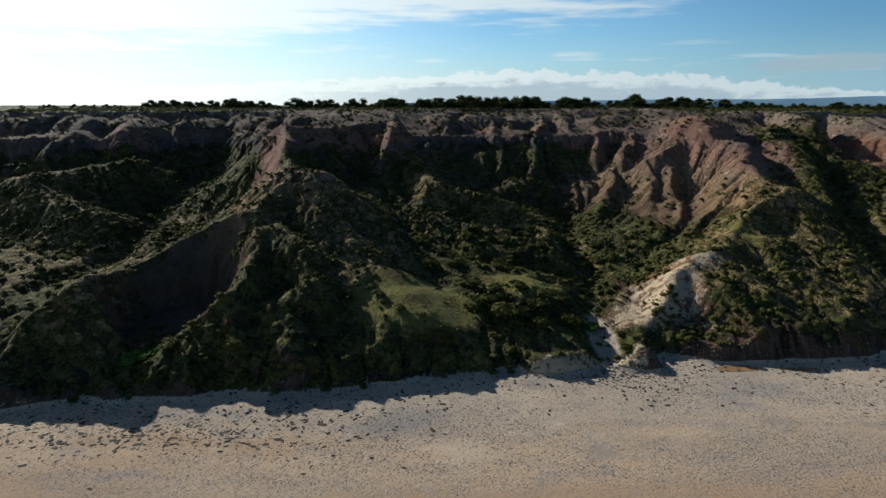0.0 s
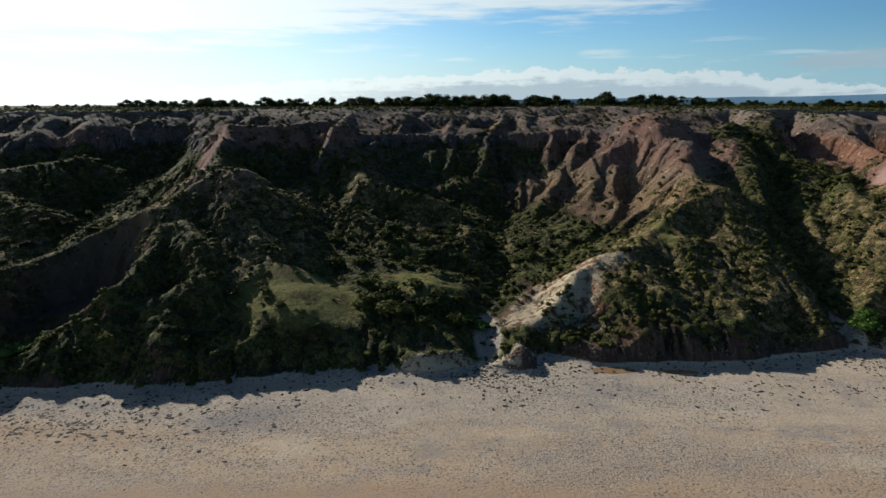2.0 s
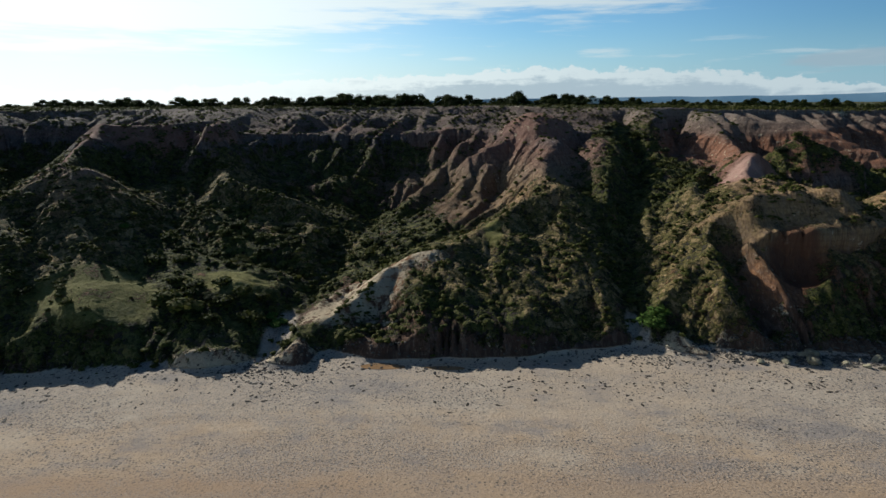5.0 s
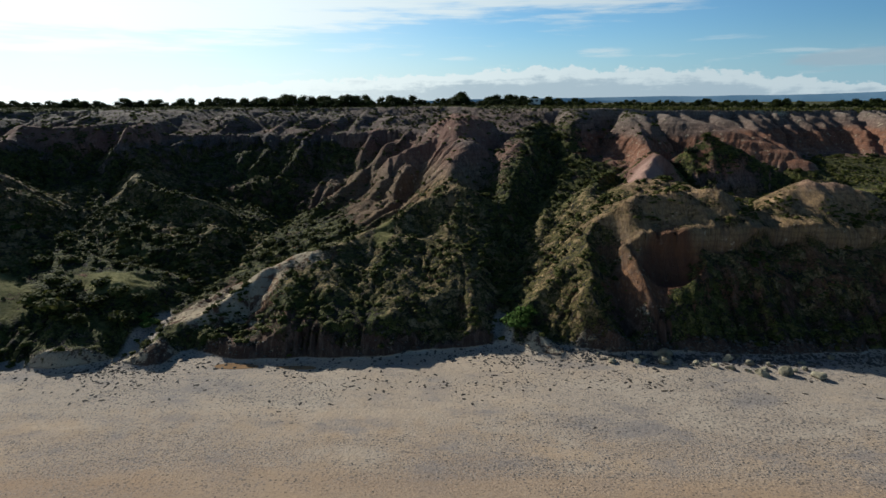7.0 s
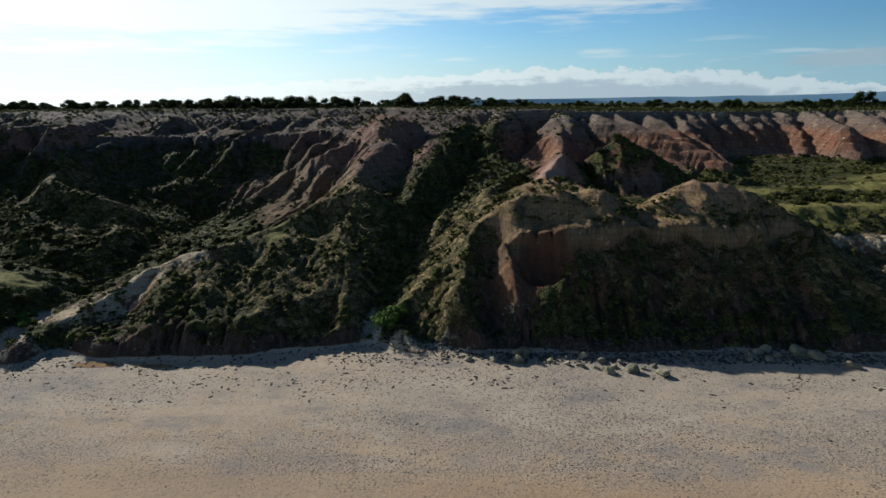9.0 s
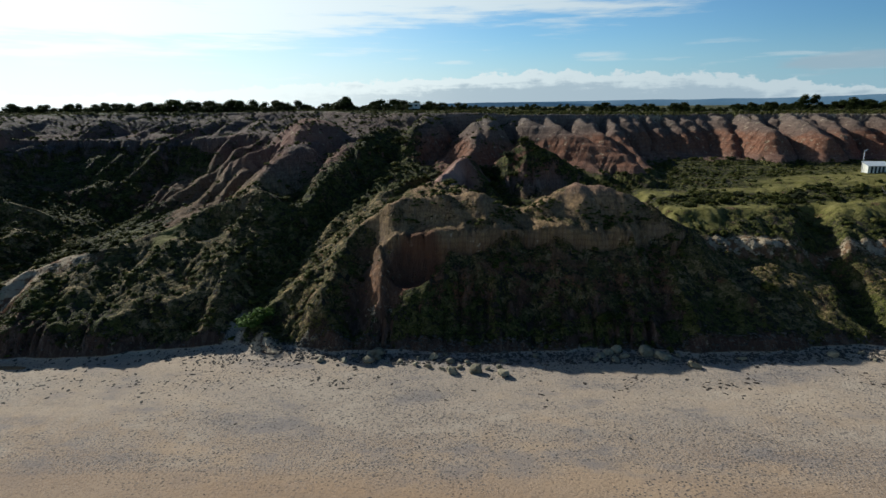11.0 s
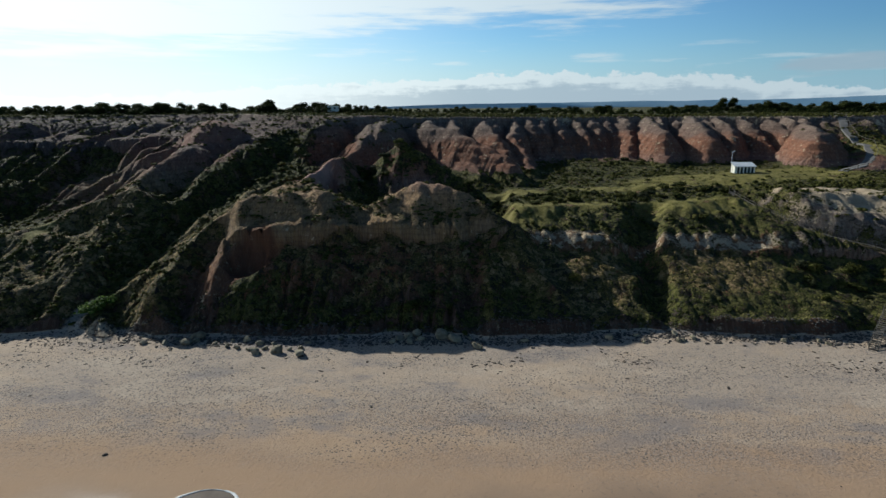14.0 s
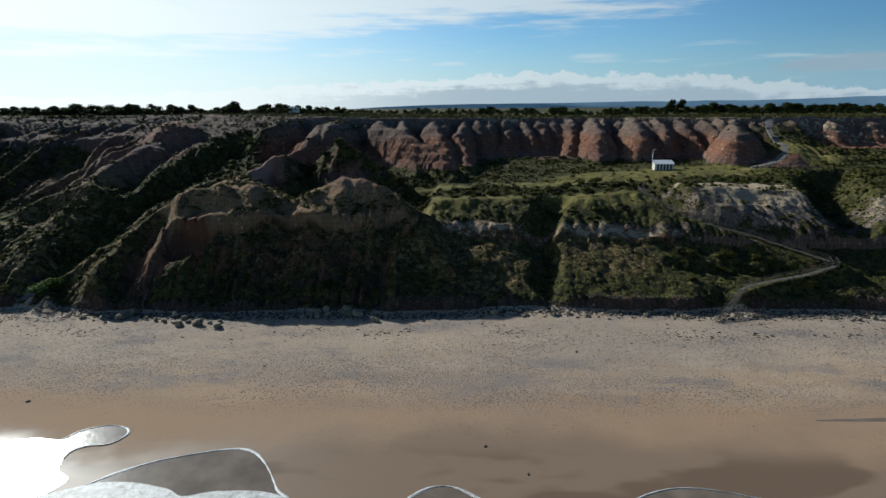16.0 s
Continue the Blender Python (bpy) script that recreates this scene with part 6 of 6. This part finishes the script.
def lamp_post(x, y):
    post = tagged(new("lamp_post"), "slim grey steel lamp post beside the cream hut", "lamp post")
    pts, faces = [], []
    tube(pts, faces, [np.array((0, 0, -0.2)), np.array((0, 0, 2.5)), np.array((0, 0, 5.4))], [0.09, 0.075, 0.06], 10)
    part("pole", mesh_of("pole", pts, faces, STEEL, True), post)
    block("base_plate", STEEL, post, -0.2, -0.2, -0.02, 0.2, 0.2, 0.03)
    head = block("lamp_head", STEEL, post, -0.45, -0.12, -0.05, 0.45, 0.22, 0.06)
    head.matrix_basis = pose(0.25, 0, 5.5, 0, -28, 0)
    post.location = (x, y, ground_z(x, y))


lamp_post(210.4, 149.2)


WALKWAY = ((201.5, 128, 15.9), (199.6, 124, 15.1), (201, 115, 13.3), (204.5, 106, 11.7), (209, 101.5, 10.5), (214.8, 98, 9.4), (219.5, 94, 8.0), (223, 90, 6.9), (225.2, 88, 6.5))
LOWER = ((225.2, 86.6, 6.0), (218.5, 83.6, 5.2), (212, 82, 4.6), (207.5, 81, 4.0), (204.8, 79.6, 3.5))


def walkway(line, label):
    """Timber boardwalk of cross planks between posts with hand rails."""
    way_ = tagged(new("boardwalk"), label, "boardwalk", "timber walk down to the beach")
    plank, post = None, None
    for (x0, y0, z0), (x1, y1, z1) in zip(line, line[1:]):
        a, b = Vector((x0, y0, z0)), Vector((x1, y1, z1))
        run = (b - a).length
        flat = math.hypot(x1 - x0, y1 - y0)
        turn, pitch = math.degrees(math.atan2(y1 - y0, x1 - x0)), math.degrees(math.atan2(z1 - z0, flat))
        for k in range(int(run / 0.32)):
            p = a.lerp(b, (k + 0.5) * 0.32 / run)
            if plank is None:
                plank = ob = block("plank", TIMBER, way_, -0.14, -0.5, -0.03, 0.14, 0.5, 0.03)
            else:
                ob = part("plank", plank.data, way_)
            ob.matrix_basis = pose(*p, 0, -pitch, turn)
        for side in (-0.52, 0.52):
            for k in range(max(1, int(run / 1.9))):
                p = a.lerp(b, k * 1.9 / run)
                if post is None:
                    post = ob = block("post", TIMBER, way_, -0.04, -0.04, -1.0, 0.04, 0.04, 1.0)
                else:
                    ob = part("post", post.data, way_)
                q = pose(*p, 0, 0, turn) @ Vector((0, side, 0))
                ob.matrix_basis = pose(*q, 0, 0, turn)
            for up in (0.95, 0.5):
                rail = block("rail", TIMBER, way_, 0, -0.025, -0.035, run, 0.025, 0.035)
                q = pose(x0, y0, z0, 0, 0, turn) @ Vector((0, side, up))
                rail.matrix_basis = pose(*q, 0, -pitch, turn)
    return way_


walkway(WALKWAY, "weathered timber boardwalk with rails winding down the slope")
walkway(LOWER, "weathered timber boardwalk crossing the green lower slope")


def stairs(top, bottom, steps, label):
    flight = tagged(new("staircase"), label, "staircase")
    (x0, y0, z0), (x1, y1, z1) = top, bottom
    turn = math.degrees(math.atan2(y1 - y0, x1 - x0))
    run, fall = math.hypot(x1 - x0, y1 - y0), z0 - z1
    flight.matrix_basis = pose(x0, y0, z0, 0, 0, turn)
    tread = None
    for k in range(steps):
        if tread is None:
            tread = ob = block("tread", TIMBER, flight, -0.15, -0.5, -0.05, 0.15, 0.5, 0.03)
        else:
            ob = part("tread", tread.data, flight)
        ob.location = (run * (k + 0.5) / steps, 0, -fall * (k + 0.5) / steps)
    slope = math.degrees(math.atan2(fall, run))
    for side in (-0.54, 0.54):
        ob = block("stringer", TIMBER, flight, 0, -0.03, -0.16, math.hypot(run, fall), 0.03, 0.04)
        ob.matrix_basis = pose(0, side, -0.05, 0, slope, 0)
        ob = block("handrail", TIMBER, flight, 0, -0.022, -0.022, math.hypot(run, fall), 0.022, 0.022)
        ob.matrix_basis = pose(0, side, 0.8, 0, slope, 0)
        for k in range(5):
            block("post", TIMBER, flight, run * k / 4.3 - 0.04, side - 0.04, -fall * k / 4.3 - 0.5, run * k / 4.3 + 0.04, side + 0.04, -fall * k / 4.3 + 0.82)
    return flight


stairs((204.8, 79.4, 3.5), (197.6, 71.6, 0.15), 20, "weathered timber stairs coming down onto the beach sand")
stairs((225.6, 88.4, 6.5), (225.2, 86.4, 6.0), 4, "short weathered timber stair between two boardwalks")


def hill_path():
    line = ((236, 143.5), (243, 147), (248.5, 152.5), (254, 160), (257.5, 167), (257.5, 174), (259.5, 182), (263, 190), (262, 200))
    pts, faces = [], []
    fine = []
    for p, q in zip(line, line[1:]):
        fine += [(p[0] + (q[0] - p[0]) * k / 6, p[1] + (q[1] - p[1]) * k / 6) for k in range(6)]
    for k, (x, y) in enumerate(fine):
        a, b = fine[max(k - 1, 0)], fine[min(k + 1, len(fine) - 1)]
        d = np.array((b[0] - a[0], b[1] - a[1]))
        d = d / np.linalg.norm(d)
        for s, h in ((-1.15, -0.3), (-1.1, 0.12), (-0.4, 0.14), (0.4, 0.14), (1.1, 0.12), (1.15, -0.3)):
            pts.append((x - d[1] * s, y + d[0] * s, ground_z(x, y) + h))
    for k in range(len(fine) - 1):
        for i in range(5):
            v = 6 * k + i
            faces.append((v, v + 1, v + 7, v + 6))
    tagged(new("footpath", mesh_of("footpath", pts, faces, PAVING)), "grey paved footpath climbing the grassy hill to the cliff top", "path", kind="structure")
    fence = tagged(new("fence"), "low timber post and rail fence along the footpath", "fence")
    post = None
    tops = []
    for k in range(0, len(fine) - 1, 3):
        x, y = fine[k]
        a, b = fine[max(k - 1, 0)], fine[k + 1]
        d = np.array((b[0] - a[0], b[1] - a[1]))
        d = d / np.linalg.norm(d)
        q = (x - d[1] * -1.4, y + d[0] * -1.4)
        if post is None:
            post = ob = block("post", TIMBER, fence, -0.06, -0.06, -0.4, 0.06, 0.06, 1.0)
        else:
            ob = part("post", post.data, fence)
        ob.location = (q[0], q[1], ground_z(*q))
        tops.append(np.array((q[0], q[1], ground_z(*q) + 0.85)))
    for p, q in zip(tops, tops[1:]):
        pts, faces = [], []
        tube(pts, faces, [p, q], [0.045, 0.045], 5)
        part("rail", mesh_of("rail", pts, faces, TIMBER), fence)


hill_path()


def caravan(x, y):
    van = tagged(new("caravan"), "small white caravan parked among the trees", "caravan")
    block("body", WHITE_WALL, van, -2.0, -0.9, 0.45, 2.0, 0.9, 2.4)
    for u in (-1.1, 0.6):
        block("window", DARK_PAINT, van, u - 0.4, -0.93, 1.4, u + 0.4, -0.895, 1.95, label="dark window")
    for u in (-0.35, 0.35):
        pts, faces = [], []
        tube(pts, faces, [np.array((u, -0.92, 0.33)), np.array((u, -0.72, 0.33))], [0.33, 0.33], 14)
        part("wheel", mesh_of("wheel", pts, faces, DARK_PAINT), van, "black rubber wheel")
    van.matrix_basis = pose(x, y, ground_z(x, y), 0, 0, 12)


caravan(92.2, 201)


def rail_fence(x, y):
    fence = tagged(new("fence"), "short weathered timber railing at the cliff top", "fence")
    for k in range(4):
        block("post", TIMBER, fence, k * 1.5 - 0.05, -0.05, -0.4, k * 1.5 + 0.05, 0.05, 1.05)
    for z in (0.95, 0.55):
        block("rail", TIMBER, fence, 0, -0.03, z - 0.05, 4.5, 0.03, z + 0.05)
    fence.matrix_basis = pose(x, y, ground_z(x + 2, y), 0, 0, 5)


rail_fence(-79, 153)
